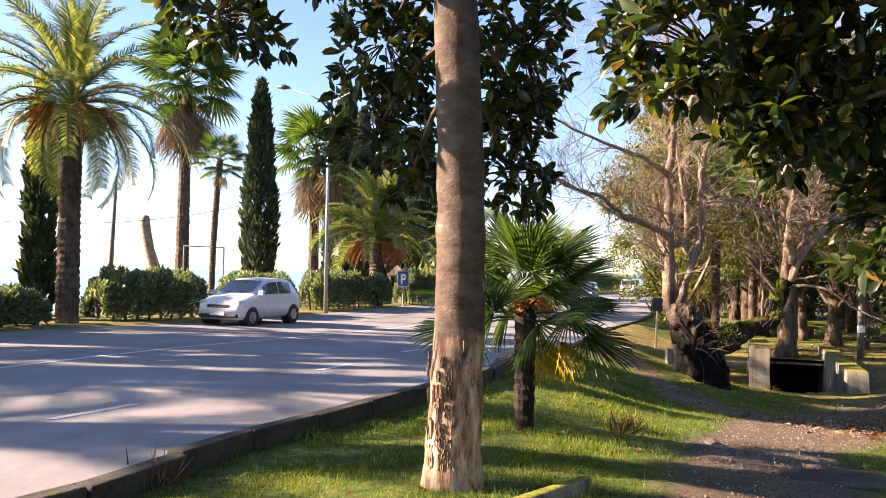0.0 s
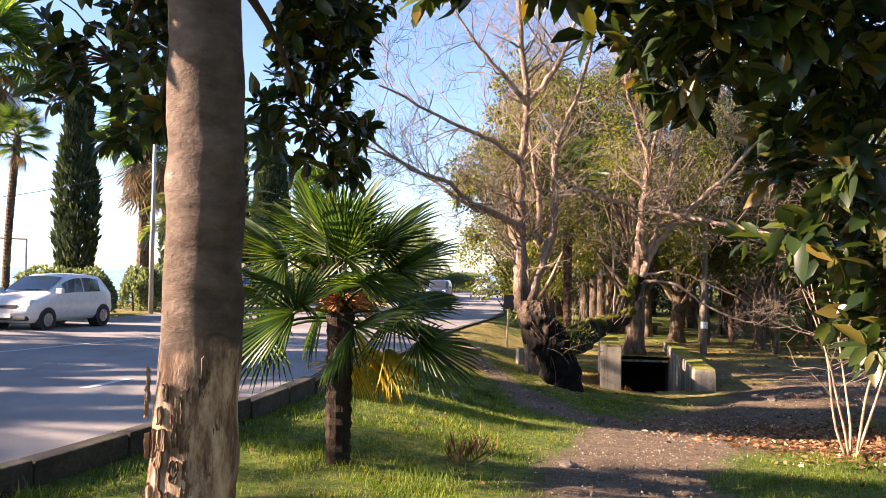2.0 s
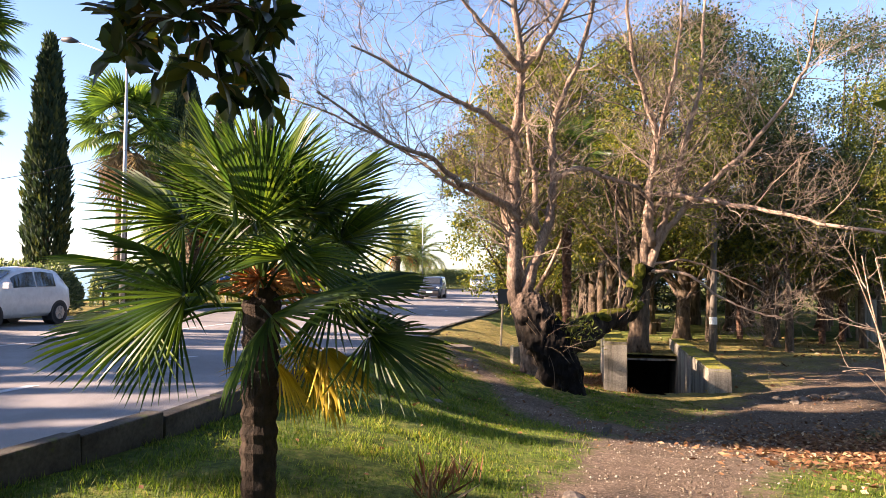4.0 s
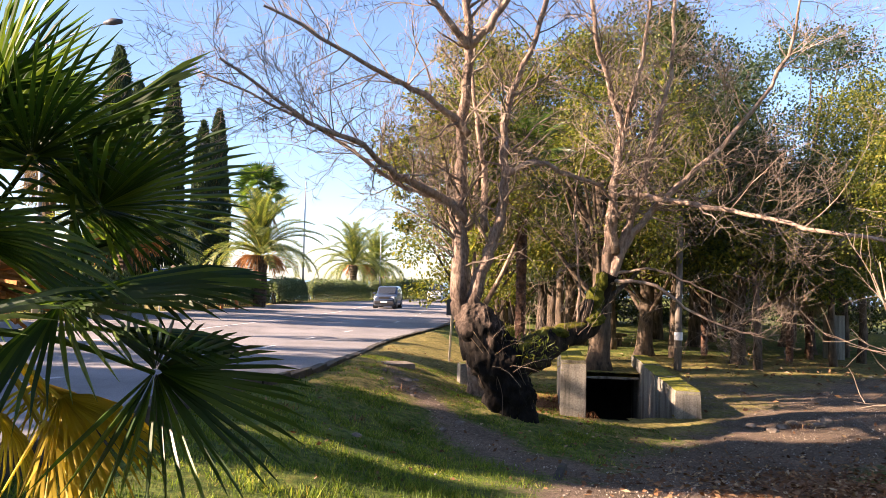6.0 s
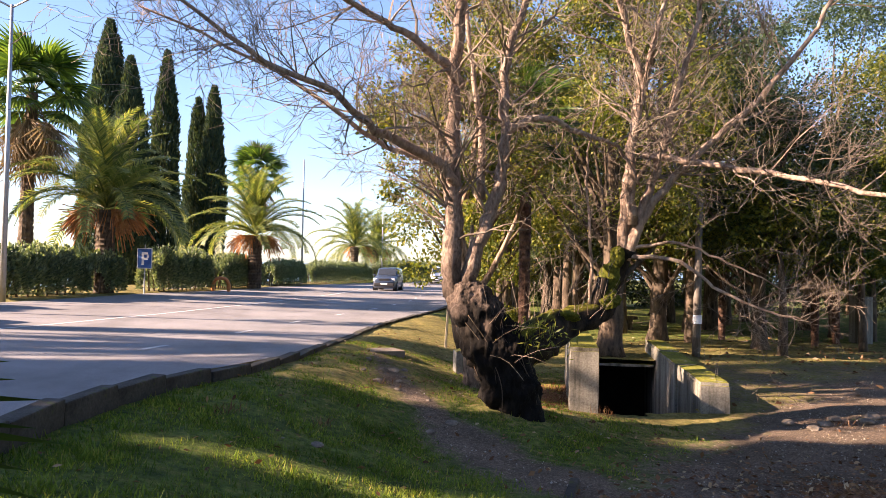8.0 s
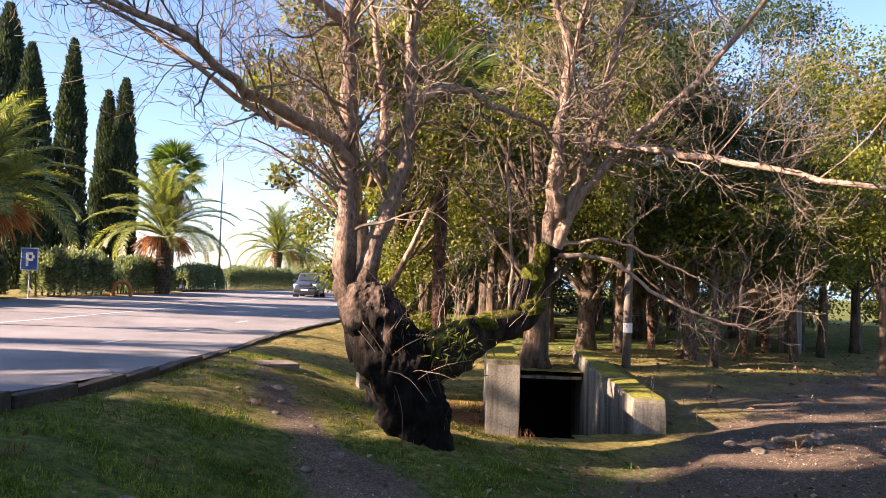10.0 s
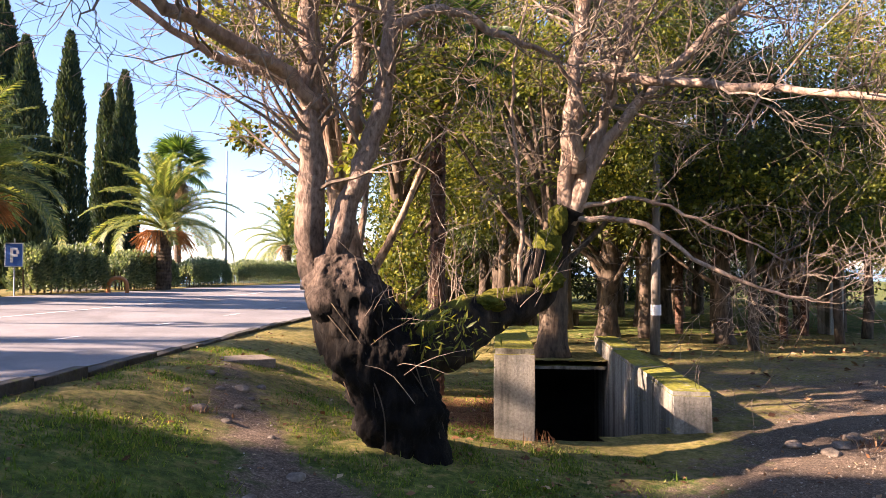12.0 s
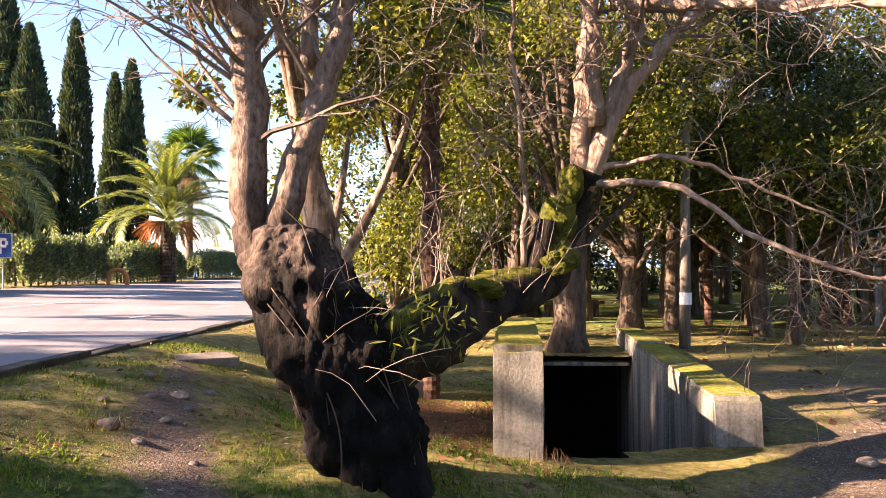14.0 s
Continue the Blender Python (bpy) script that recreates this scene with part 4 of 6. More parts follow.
for i, (x, y, h, r) in enumerate([(16.0, 34.0, 4.6, 0.13), (17.6, 37.5, 5, 0.15), (19.1, 34.7, 4.6, 0.11), (21.7, 40.6, 5, 0.22), (21.7, 33.9, 4.4, 0.10), (17.5, 26.8, 4.2, 0.09), (24.2, 39.7, 4.8, 0.20),
                                  (21.2, 27.8, 4.0, 0.09), (27.0, 42.2, 5, 0.19), (26.0, 33.0, 4.6, 0.12), (23.6, 29.2, 4.2, 0.11), (28.5, 36.0, 5, 0.13), (13.4, 33.0, 4.6, 0.14), (14.0, 43.0, 5.0, 0.16), (30.0, 41.0, 5, 0.14), (16.6, 30.2, 4.4, 0.15), (20.2, 31.6, 4.4, 0.17), (15.4, 40.5, 5.0, 0.18), (18.9, 42.0, 5.2, 0.18), (22.2, 42.5, 5.2, 0.18), (26.8, 43.5, 5.2, 0.18), (25.0, 31.6, 4.4, 0.13), (28.8, 32.6, 4.6, 0.14)]):
    slim_trunk(x, y, h, r, 60 + i)


def cypress(x, y, h, w, seed):
    """A columnar cypress: trunk and a dense flame of upright sprays with a ragged outline."""
    z = at_land(x, y)
    rs, rnd = np.random.RandomState(seed), random.Random(seed)
    t = thing("cypress", x, y, z - 0.1, "tall narrow dark green cypress behind the hedge", "tree", "cypresses")
    g = Geo()
    g.tube([(0, 0, 0), (0, 0, h * 0.9)], [0.22, 0.04], 8)
    part("trunk", g.mesh("trunk", BARK_DARK), t)
    n = int(900 * h ** 0.9 * w)
    u = rs.random(n)
    prof = np.interp(u, [0, 0.06, 0.3, 0.7, 0.92, 1], [0.75, 0.95, 1.0, 0.72, 0.32, 0.03])
    a = rs.random(n) * 6.283
    lump = 1 + 0.22 * np.sin(a * 3 + u * 17 + seed) * np.sin(u * 29 + a)
    r = w * prof * lump * (0.55 + 0.45 * np.sqrt(rs.random(n)))
    pos = np.stack([np.cos(a) * r, np.sin(a) * r, 0.4 + u * (h - 0.4)], 1)
    ax = np.stack([np.cos(a) * 0.35, np.sin(a) * 0.35, np.ones(n)], 1) + rs.normal(0, 0.25, (n, 3))
    v, f = leaves(rs, pos, ax, 0.25 + 0.3 * rs.random(n), 0.32)
    part("crown", fast_mesh("crown", v, f, CYPRESS), t)


for i, (x, y, h, w) in enumerate([(-10.3, 41.0, 12.2, 0.9), (-13.6, 25.0, 8.0, 0.45), (-9.9, 72.1, 23.5, 2.2), (-8.1, 71.0, 19.0, 1.7), (-5.9, 75.2, 20.5, 1.3), (-7.4, 74.6, 13.0, 0.8), (-3.5, 77.8, 16.6, 1.15), (-2.1, 76.6, 17.2, 1.2)]):
    cypress(x, y, h, w, 80 + i)


# ---- palms ----
def feather_frond(seed, L=3.4, droop=0.9, n=58, leaflet=0.42, width=0.045):
    """A pinnate frond along +x: an arching rachis with leaflets in two ranks."""
    rnd = random.Random(seed)
    g = Geo()
    pts = []
    for i in range(13):
        s = i / 12
        ang = 0.55 - (0.55 + droop) * s ** 1.3
        pts.append((0, 0, 0) if not pts else (pts[-1][0] + math.cos(ang) * L / 12, 0, pts[-1][2] + math.sin(ang) * L / 12))
    P = [Vector(p) for p in pts]
    g.tube(P, [0.035 * (1 - 0.85 * i / 12) + 0.004 for i in range(13)], 4, False)
    for i in range(n):
        s = 0.16 + 0.83 * i / n
        k = min(int(s * 12), 11)
        q = P[k].lerp(P[k + 1], s * 12 - k)
        d = (P[k + 1] - P[k]).normalized()
        ll = leaflet * (0.55 + 0.75 * math.sin(math.pi * min(1, s * 0.9 + 0.1))) * rnd.uniform(0.85, 1.15)
        for side in (-1, 1):
            o = (d * 0.75 + Vector((0, side, 0)) * 0.8 + Vector((0, 0, rnd.uniform(-0.05, 0.35)))).normalized()
            w = d * width * 0.5
            tip = q + o * ll + Vector((0, 0, -0.10 * ll - 0.1 * ll * rnd.random()))
            b = len(g.v)
            mid = q + o * ll * 0.5 + Vector((0, 0, 0.03))
            g.v += [q - w * 0.6, q + w * 0.6, mid + w, tip, mid - w]
            g.f += [(b, b + 1, b + 2, b + 4), (b + 4, b + 2, b + 3)]
    return g


def fan_leaf(seed, petiole=0.6, R=0.6, blades=34, cut=0.45, sweep=290, droop=0.2, narrow=1.0):
    """A fan leaf along +x: petiole, then pleated blades that split towards their tips."""
    rnd = random.Random(seed)
    g = Geo()
    g.tube(catmull([(0, 0, 0), (petiole * 0.5, 0, 0.05), (petiole, 0, 0)], 3), [0.018, 0.017, 0.015, 0.013, 0.012, 0.011, 0.010], 4, False)
    o = Vector((petiole, 0, 0))
    for i in range(blades):
        a = radians(-sweep / 2 + sweep * (i + 0.5) / blades + rnd.uniform(-1.5, 1.5))
        r = R * (0.78 + 0.22 * math.cos(a * 0.55)) * rnd.uniform(0.92, 1.06)
        d, nrm = Vector((math.cos(a), math.sin(a), 0)), Vector((-math.sin(a), math.cos(a), 0))
        w = radians(sweep / blades) * R * cut * 0.53 * narrow
        dz = lambda s: -droop * r * (s ** 2) - 0.05 * abs(math.sin(a)) * s + 0.06 * s * math.cos(a)
        b = len(g.v)
        for s, ww, lift in ((0.04, 0.05, 0), (cut, 1.0, 0.0), (0.8, 0.55, 0), (1.0, 0.06, 0)):
            c = o + d * r * s + Vector((0, 0, dz(s)))
            g.v += [c - nrm * w * ww, c + Vector((0, 0, 0.018 * (1 if s < 0.9 else 0))), c + nrm * w * ww]
        for k in range(3):
            q = b + 3 * k
            g.f += [(q, q + 1, q + 4, q + 3), (q + 1, q + 2, q + 5, q + 4)]
    return g


FANS = [fan_leaf(s, petiole=0.74, R=0.72, blades=36, cut=0.40, sweep=235, droop=dr, narrow=0.72).mesh("fan_leaf", FAN) for s, dr in ((1, 0.12), (2, 0.22), (3, 0.32), (4, 0.05))]
FANS_DRY = [fan_leaf(s, petiole=0.6, R=0.62, blades=22, cut=0.34, sweep=150, droop=0.35, narrow=0.62).mesh("yellow_fan_leaf", FAN_DRY) for s in (5, 6)]
WASH = [fan_leaf(s, petiole=1.0, R=0.95, blades=24, cut=0.55, sweep=230, droop=0.45).mesh("fan_leaf", FAN) for s in (7, 8)]
WASH_DEAD = [fan_leaf(s, petiole=0.75, R=1.0, blades=15, cut=0.4, sweep=130, droop=0.45, narrow=0.7).mesh("dead_fan_leaf", THATCH) for s in (9, 10)]
DATES = [feather_frond(s, 3.6, dr).mesh("frond", FEATHER) for s, dr in ((1, 0.7), (2, 1.0), (3, 1.35))]


def ringed_trunk(h, r0, r1, material, rings=0.09, lean=(0, 0), bulge=None, sides=12, rough=0.12):
    """A palm trunk with leaf-scar rings."""
    n = max(8, int(h / rings))
    rnd = random.Random(int(h * 100))
    pts, rad = [], []
    for i in range(n + 1):
        s = i / n
        pts.append((lean[0] * s * s, lean[1] * s * s, h * s))
        r = r0 + (r1 - r0) * s
        if bulge:
            r += bulge * math.exp(-((s - 0.93) / 0.10) ** 2)
        rad.append(r * (1 + (rough if i % 2 else -rough) * rnd.uniform(0.3, 1)))
    g = Geo()
    g.tube(pts, rad, sides, True, 0.08)
    return g.mesh("trunk", material)


def crown_pose(i, n, top, rnd, lo=-50, hi=75, swirl=137.5, roll=15):
    el = lo + (hi - lo) * ((i + 0.5) / n) + rnd.uniform(-7, 7)
    return Matrix.Translation(top) @ pose(0, 0, 0, 0, 0, i * swirl + rnd.uniform(-12, 12)) @ pose(0, 0, 0, 0, -el, 0) @ pose(0, 0, 0, rnd.uniform(-roll, roll), 0, 0)


def fan_palm(x, y, h, fronds, scale, seed, label, group="", trunk=0.09, lo=-40, hi=82, dry=0, fruit=0, dead=0, bark=None, lean=(0, 0), top_r=None, roll=15):
    rnd = random.Random(seed)
    z = at_land(x, y)
    t = thing("fan_palm", x, y, z - 0.05, label, "palm", group)
    part("trunk", ringed_trunk(h, trunk * 1.05, top_r or trunk * 1.15, bark or BARK_RED, 0.06, lean, None, 12, 0.10), t, "shaggy fibre-clad trunk")
    top = Vector((lean[0], lean[1], h))
    for i in range(fronds):
        m = crown_pose(i, fronds, top + Vector((0, 0, 0.25 * (i / fronds) - 0.15)), rnd, lo, hi, roll=roll) @ Matrix.Scale(scale * (1.06 - 0.16 * i / fronds) * rnd.uniform(0.9, 1.1), 4)
        part("frond", FANS[i % 4], t, m=m)
    for i in range(dry):
        part("dry_frond", FANS_DRY[i % 2], t, "yellowed drooping leaf", Matrix.Translation(top - Vector((0, 0, 0.15))) @ pose(0, 0, 0, 0, 0, -14 + i * 15 + rnd.uniform(-6, 6)) @ pose(0, 0, 0, rnd.uniform(-25, 25), 30 + 22 * rnd.random(), 0) @ Matrix.Scale(scale * 0.92, 4))
    for i in range(dead):
        part("dead_frond", WASH_DEAD[i % 2], t, "brown dead leaf hanging on the trunk", Matrix.Translation(top - Vector((0, 0, 0.25))) @ pose(0, 0, 0, 0, 0, i * 137.5) @ pose(0, 0, 0, rnd.uniform(-15, 15), 62 + 20 * rnd.random(), 0) @ Matrix.Scale(scale * 0.7, 4))
    for i in range(fruit):
        g = Geo()
        a = rnd.uniform(0, 6.283) if i > 1 else (-1.9 + 1.2 * i)
        for k in range(46):
            q = Vector((rnd.gauss(0.30, 0.10), rnd.gauss(0, 0.07), rnd.gauss(-0.02, 0.07)))
            g.tube([(0.05, 0, 0.0), q * 0.7, q], [0.004, 0.006, 0.010], 4, True)
        part("fruit_stalk", g.mesh("fruit_stalk", FRUIT), t, "orange branching fruit stalk", Matrix.Translation(top + Vector((0, 0, 0.06))) @ pose(0, 0, 0, 0, 0, math.degrees(a)))
    return t


def date_palm(x, y, h, fronds, scale, seed, label, trunk=0.28, lo=-52, hi=80, fruit=5):
    rnd = random.Random(seed)
    t = thing("date_palm", x, y, at_land(x, y) - 0.05, label, "palm", "date palms")
    part("trunk", ringed_trunk(h, trunk * 1.05, trunk * 0.95, BARK_DARK, 0.10, (0, 0), trunk * 0.45, 14, 0.07), t)
    top = Vector((0, 0, h + 0.1))
    for i in range(fronds):
        k = 0 if i > fronds * 0.6 else (1 if i > fronds * 0.25 else 2)
        part("frond", DATES[k], t, m=crown_pose(i, fronds, top, rnd, lo, hi) @ Matrix.Scale(scale * rnd.uniform(0.85, 1.1), 4))
    for i in range(fruit):
        g = Geo()
        for k in range(60):
            q = Vector((rnd.gauss(0.95, 0.2), rnd.gauss(0, 0.24), rnd.gauss(-0.35, 0.26)))
            g.tube([(0.1, 0, 0.1), (q.x * 0.6, q.y * 0.4, 0.1), q], [0.012, 0.010, 0.016], 4, True)
        part("fruit_stalk", g.mesh("fruit_stalk", FRUIT), t, "orange hanging fruit stalks", Matrix.Translation(top - Vector((0, 0, 0.25))) @ pose(0, 0, 0, 0, 0, i * 72 + 20) @ Matrix.Scale(scale * 1.15, 4))
    return t


def tall_fan_palm(x, y, h, scale, seed, skirt=30):
    rnd = random.Random(seed)
    t = thing("tall_fan_palm", x, y, at_land(x, y) - 0.05, "tall fan palm with a skirt of dead brown leaves", "palm", "tall fan palms")
    part("trunk", ringed_trunk(h, 0.36, 0.24, BARK_DARK, 0.14, (0.1, 0), None, 12, 0.05), t)
    top = Vector((0.1, 0, h))
    for i in range(30):
        part("frond", WASH[i % 2], t, m=crown_pose(i, 30, top, rnd, -30, 80) @ Matrix.Scale(scale * rnd.uniform(0.9, 1.1), 4))
    for i in range(skirt):
        part("dead_frond", WASH_DEAD[i % 2], t, "brown hanging dead leaf", Matrix.Translation(top - Vector((0, 0, 0.2 + 1.3 * i / skirt))) @ pose(0, 0, 0, 0, 0, i * 137.5) @ pose(0, 0, 0, rnd.uniform(-35, 35), 44 + 40 * rnd.random(), 0) @ Matrix.Scale(scale * rnd.uniform(0.75, 1.3), 4))


fan_palm(0.94, 9.0, 1.50, 29, 0.88, 5, "young fan palm with shaggy trunk and a wide glossy green crown", "", 0.11, -18, 84, 7, 4, 0, PALM_FIBRE_SHADED, roll=50)
fan_palm(8.0, 22.5, 5.6, 24, 0.95, 6, "slender fan palm whose trunk is wrapped in red-brown fibre", "", 0.11, -50, 70, 3, 1, 12)
fan_palm(-9.25, 29.5, 6.2, 20, 0.85, 7, "thin-trunked fan palm with a small round crown", "", 0.11, -35, 80, 0, 0, 4, BARK_DARK, (0.25, 0))
fan_palm(20.8, 29.5, 3.3, 24, 1.1, 8, "fan palm in the shaded yard", "yard fan palms", 0.12, -50, 75, 2, 0, 10)
fan_palm(22.4, 30.4, 3.2, 24, 1.1, 9, "fan palm in the shaded yard", "yard fan palms", 0.12, -50, 75, 3, 0, 10)
fan_palm(18.6, 31.5, 4.4, 22, 1.2, 10, "fan palm in the shaded yard", "yard fan palms", 0.12, -50, 75, 2, 0, 10)
date_palm(-10.9, 21.6, 6.3, 54, 1.05, 3, "large feathery date palm with orange fruit stalks", 0.30)
date_palm(-4.0, 42.3, 3.6, 52, 1.30, 4, "feathery date palm with orange fruit stalks by the hedge", 0.40, -8)
date_palm(2.0, 58.2, 3.6, 50, 1.36, 5, "feathery date palm with arching fronds by the hedge", 0.44, -8)
date_palm(13.0, 98.0, 4.2, 40, 1.7, 6, "distant feathery date palm by the road", 0.45, -25, fruit=2)
date_palm(17.0, 108.0, 4.2, 40, 1.7, 7, "distant feathery date palm by the road", 0.45, -25, fruit=2)
tall_fan_palm(-13.6, 38.5, 11.6, 1.6, 12)
tall_fan_palm(-8.3, 46.5, 9.3, 1.6, 13)
tall_fan_palm(1.5, 91.0, 12.4, 1.9, 14, 22)


# ---- the plane-barked magnolia by the kerb, and the dark magnolia over the path ----
def trunk_bark():
    """Smooth grey bark above, peeled and split to the wood lower down."""
    m, n, l, b = node_mat("magnolia_trunk_bark", 0.9, 0, 0.2)
    f = tex_noise(n, l, 4.5, 8, (1, 1, 1.7), 0.65)
    g = tex_noise(n, l, 10, 8, (1, 1, 0.28), 0.7)
    smooth = ramp(n, l, f, [(0.3, (0.045, 0.032, 0.024)), (0.5, (0.095, 0.070, 0.053)), (0.66, (0.145, 0.112, 0.088)), (0.76, (0.30, 0.27, 0.235))])
    peel = ramp(n, l, g, [(0.30, (0.04, 0.025, 0.016)), (0.45, (0.20, 0.12, 0.075)), (0.6, (0.52, 0.38, 0.26)), (0.75, (0.62, 0.49, 0.36))])
    c = n.new("ShaderNodeTexCoord")
    sep = n.new("ShaderNodeSeparateXYZ")
    l.new(c.outputs["Object"], sep.inputs[0])
    a = n.new("ShaderNodeMath")
    a.operation = "MULTIPLY_ADD"
    l.new(tex_noise(n, l, 3.0, 5, (1, 1, 0.5)), a.inputs[0])
    a.inputs[1].default_value = 1.6
    l.new(sep.outputs[2], a.inputs[2])
    mr = n.new("ShaderNodeMapRange")
    mr.inputs[1].default_value, mr.inputs[2].default_value = 1.95, 2.08
    l.new(a.outputs[0], mr.inputs[0])
    l.new(mix(n, l, mr.outputs[0], peel, smooth), b.inputs["Base Color"])
    k = n.new("ShaderNodeMix")
    l.new(mr.outputs[0], k.inputs[0])
    l.new(g, k.inputs[2])
    l.new(f, k.inputs[3])
    bump(n, l, b, k.outputs[0], 1.0, 0.035)
    return m


TRUNK_BARK = trunk_bark()


def rosettes(rs, spots, dirs, leaves_each, length):
    n = len(spots)
    c = np.repeat(spots, leaves_each, axis=0)
    d = np.repeat(dirs, leaves_each, axis=0)
    d = d / np.linalg.norm(d, axis=1, keepdims=True)
    r = rs.normal(size=c.shape)
    r -= d * np.sum(r * d, axis=1, keepdims=True)
    r /= np.linalg.norm(r, axis=1, keepdims=True)
    ax = r + d * (0.15 + 0.9 * rs.random((len(c), 1))) - (0, 0, 0.15)
    pos = c + d * (rs.random((len(c), 1)) - 0.6) * 0.10
    return leaves(rs, pos, ax, length * (0.65 + 0.55 * rs.random(len(c))), 0.42, "full")


def build_magnolia(name, label, base, h, trunk_r, blobs, count, seed, length, bark):
    """blobs: centre and half sizes of the leafy parts of the crown."""
    rs, rnd = np.random.RandomState(seed), random.Random(seed)
    B = Vector(base)
    t = thing("magnolia", *B, label, "tree", "magnolias")
    g = Geo()
    n = 110
    pts = [(0.05 * math.sin(i * 0.05), 0.0, h * i / n) for i in range(n + 1)]
    g.tube(pts, [trunk_r * (1 + 0.28 * math.exp(-i / 5) - 0.25 * i / n) for i in range(n + 1)], 40, True, 0.10)
    part("trunk", g.mesh("trunk", bark, True), t, "grey trunk, bark peeled and split low down")
    # loose plates of bark over the peeled foot
    for k in range(70 if seed == 5 else 0):
        zz, a = rnd.uniform(0.05, 1.15) ** 0.9, rnd.uniform(3.5, 6.1)
        w, hh = rnd.uniform(0.10, 0.30), rnd.uniform(0.05, 0.20)
        fg = Geo()
        m = 5
        for i in range(m + 1):
            for j in range(m + 1):
                aa, z2 = a + w * (i / m - 0.5) * (0.6 + 0.8 * noise.noise((k, j * 0.5, 0.2)) ** 2), zz + hh * (j / m - 0.5) * (1 + 0.5 * noise.noise((i * 0.6, k, 2.2)))
                rr = trunk_r * 1.02 + 0.002 + 0.012 * rnd.random() * (1 if i in (0, m) or j in (0, m) else 0.4)
                fg.v.append(Vector((math.cos(aa) * rr, math.sin(aa) * rr, z2)))
        q = (m + 1) ** 2
        fg.v += [Vector((v.x * 0.93, v.y * 0.93, v.z)) for v in fg.v[:q]]
        for i in range(m):
            for j in range(m):
                b = i * (m + 1) + j
                fg.f += [(b, b + m + 1, b + m + 2, b + 1), (q + b + 1, q + b + m + 2, q + b + m + 1, q + b)]
        rim = [i for i in range(m + 1)] + [i * (m + 1) + m for i in range(1, m + 1)] + [m * (m + 1) + j for j in range(m - 1, -1, -1)] + [i * (m + 1) for i in range(m - 1, 0, -1)]
        for a1, b1 in zip(rim, rim[1:] + rim[:1]):
            fg.f.append((a1, b1, b1 + q, a1 + q))
        part("bark_plate", fg.mesh("bark_plate", BARK_PEEL), t)
    # knots down the trunk
    for k in range(11):
        zz, a = rnd.uniform(0.9, 3.6), rnd.uniform(3.1, 4.3)
        rr = trunk_r * (1.0 - 0.25 * zz / h)
        out, along = Vector((math.cos(a), math.sin(a), 0)), Vector((-math.sin(a), math.cos(a), 0))
        c = Vector((0.05 * math.sin(zz / h * 5.5), 0, zz)) + out * rr * 0.97
        w, hh = rnd.uniform(0.018, 0.034), rnd.uniform(0.024, 0.045)
        kg = Geo()
        for ring, thick in ((1.0, 0.008),):
            loop = [c + along * math.cos(q) * w * ring * (1.5 if ring > 1 else 1) + Vector((0, 0, math.sin(q) * hh * ring * (0.9 if math.sin(q) > 0 else 1.3))) - out * (math.cos(q) * w * ring * 1.2) ** 2 * 2.4 for q in np.linspace(0.3 + ring, 5.2 + ring, 16)]
            kg.tube(loop, [thick * (0.4 + 0.6 * math.sin(math.pi * i / 15)) for i in range(16)], 6, True, 0.4)
        part("knot", kg.mesh("knot", bark, True), t, "old branch scar with folded bark round it")
    spots, dirs = [], []
    bg = Geo()
    total = sum((b[3] * b[4] * b[5]) ** 0.62 for b in blobs)
    for cx, cy, cz, sx, sy, sz in blobs:
        k = max(10, int(count * (sx * sy * sz) ** 0.62 / total))
        c0 = Vector((cx, cy, cz)) - B
        s0 = Vector((0, 0, min(h * 0.95, max(1.2, c0.z + 0.5))))
        mid = s0.lerp(c0, 0.5) + Vector((0, 0, 0.15))
        bg.tube(catmull([s0, mid, c0], 4), list(np.linspace(0.035, 0.014, 9)), 6, False)
        for i in range(k):
            q = c0 + Vector((rnd.uniform(-1, 1) * sx, rnd.uniform(-1, 1) * sy, rnd.uniform(-1, 1) * sz))
            d = (q - c0).normalized() * 0.7 + Vector((rnd.gauss(0, 0.4), rnd.gauss(0, 0.4), rnd.uniform(-0.3, 0.7)))
            spots.append(tuple(q))
            dirs.append(tuple(d))
            if i % 2 == 0:
                bg.tube([c0.lerp(q, 0.15), c0.lerp(q, 0.6) + Vector((0, 0, 0.05)), q], [0.010, 0.007, 0.004], 4, False)
    part("branchwork", bg.mesh("branchwork", BARK_DARK), t)["kind"] = "stuff"
    v, f = rosettes(rs, np.array(spots), np.array(dirs), 9, length)
    part("crown", fast_mesh("crown", v, f, MAGNOLIA), t, "dense glossy dark leaves, some yellow-green")


build_magnolia("magnolia", "magnolia with a straight grey trunk, peeling at its foot", (0.06, 5.92, at_land(0.06, 5.92) - 0.05), 6.5, 0.205, [
    (-0.75, 7.7, 3.0, 0.55, 0.4, 0.35), (-0.32, 7.0, 2.55, 0.22, 0.3, 0.33), (-0.6, 7.0, 3.75, 0.5, 0.5, 0.45), (0.75, 7.5, 3.8, 0.45, 0.5, 0.55),
    (0.62, 7.9, 2.68, 0.42, 0.4, 0.45), (0.7, 7.6, 3.2, 0.3, 0.4, 0.25), (-1.85, 6.0, 3.65, 0.5, 0.35, 0.26), (-0.1, 6.6, 4.9, 1.6, 1.4, 0.6)], 800, 5, 0.17, TRUNK_BARK)
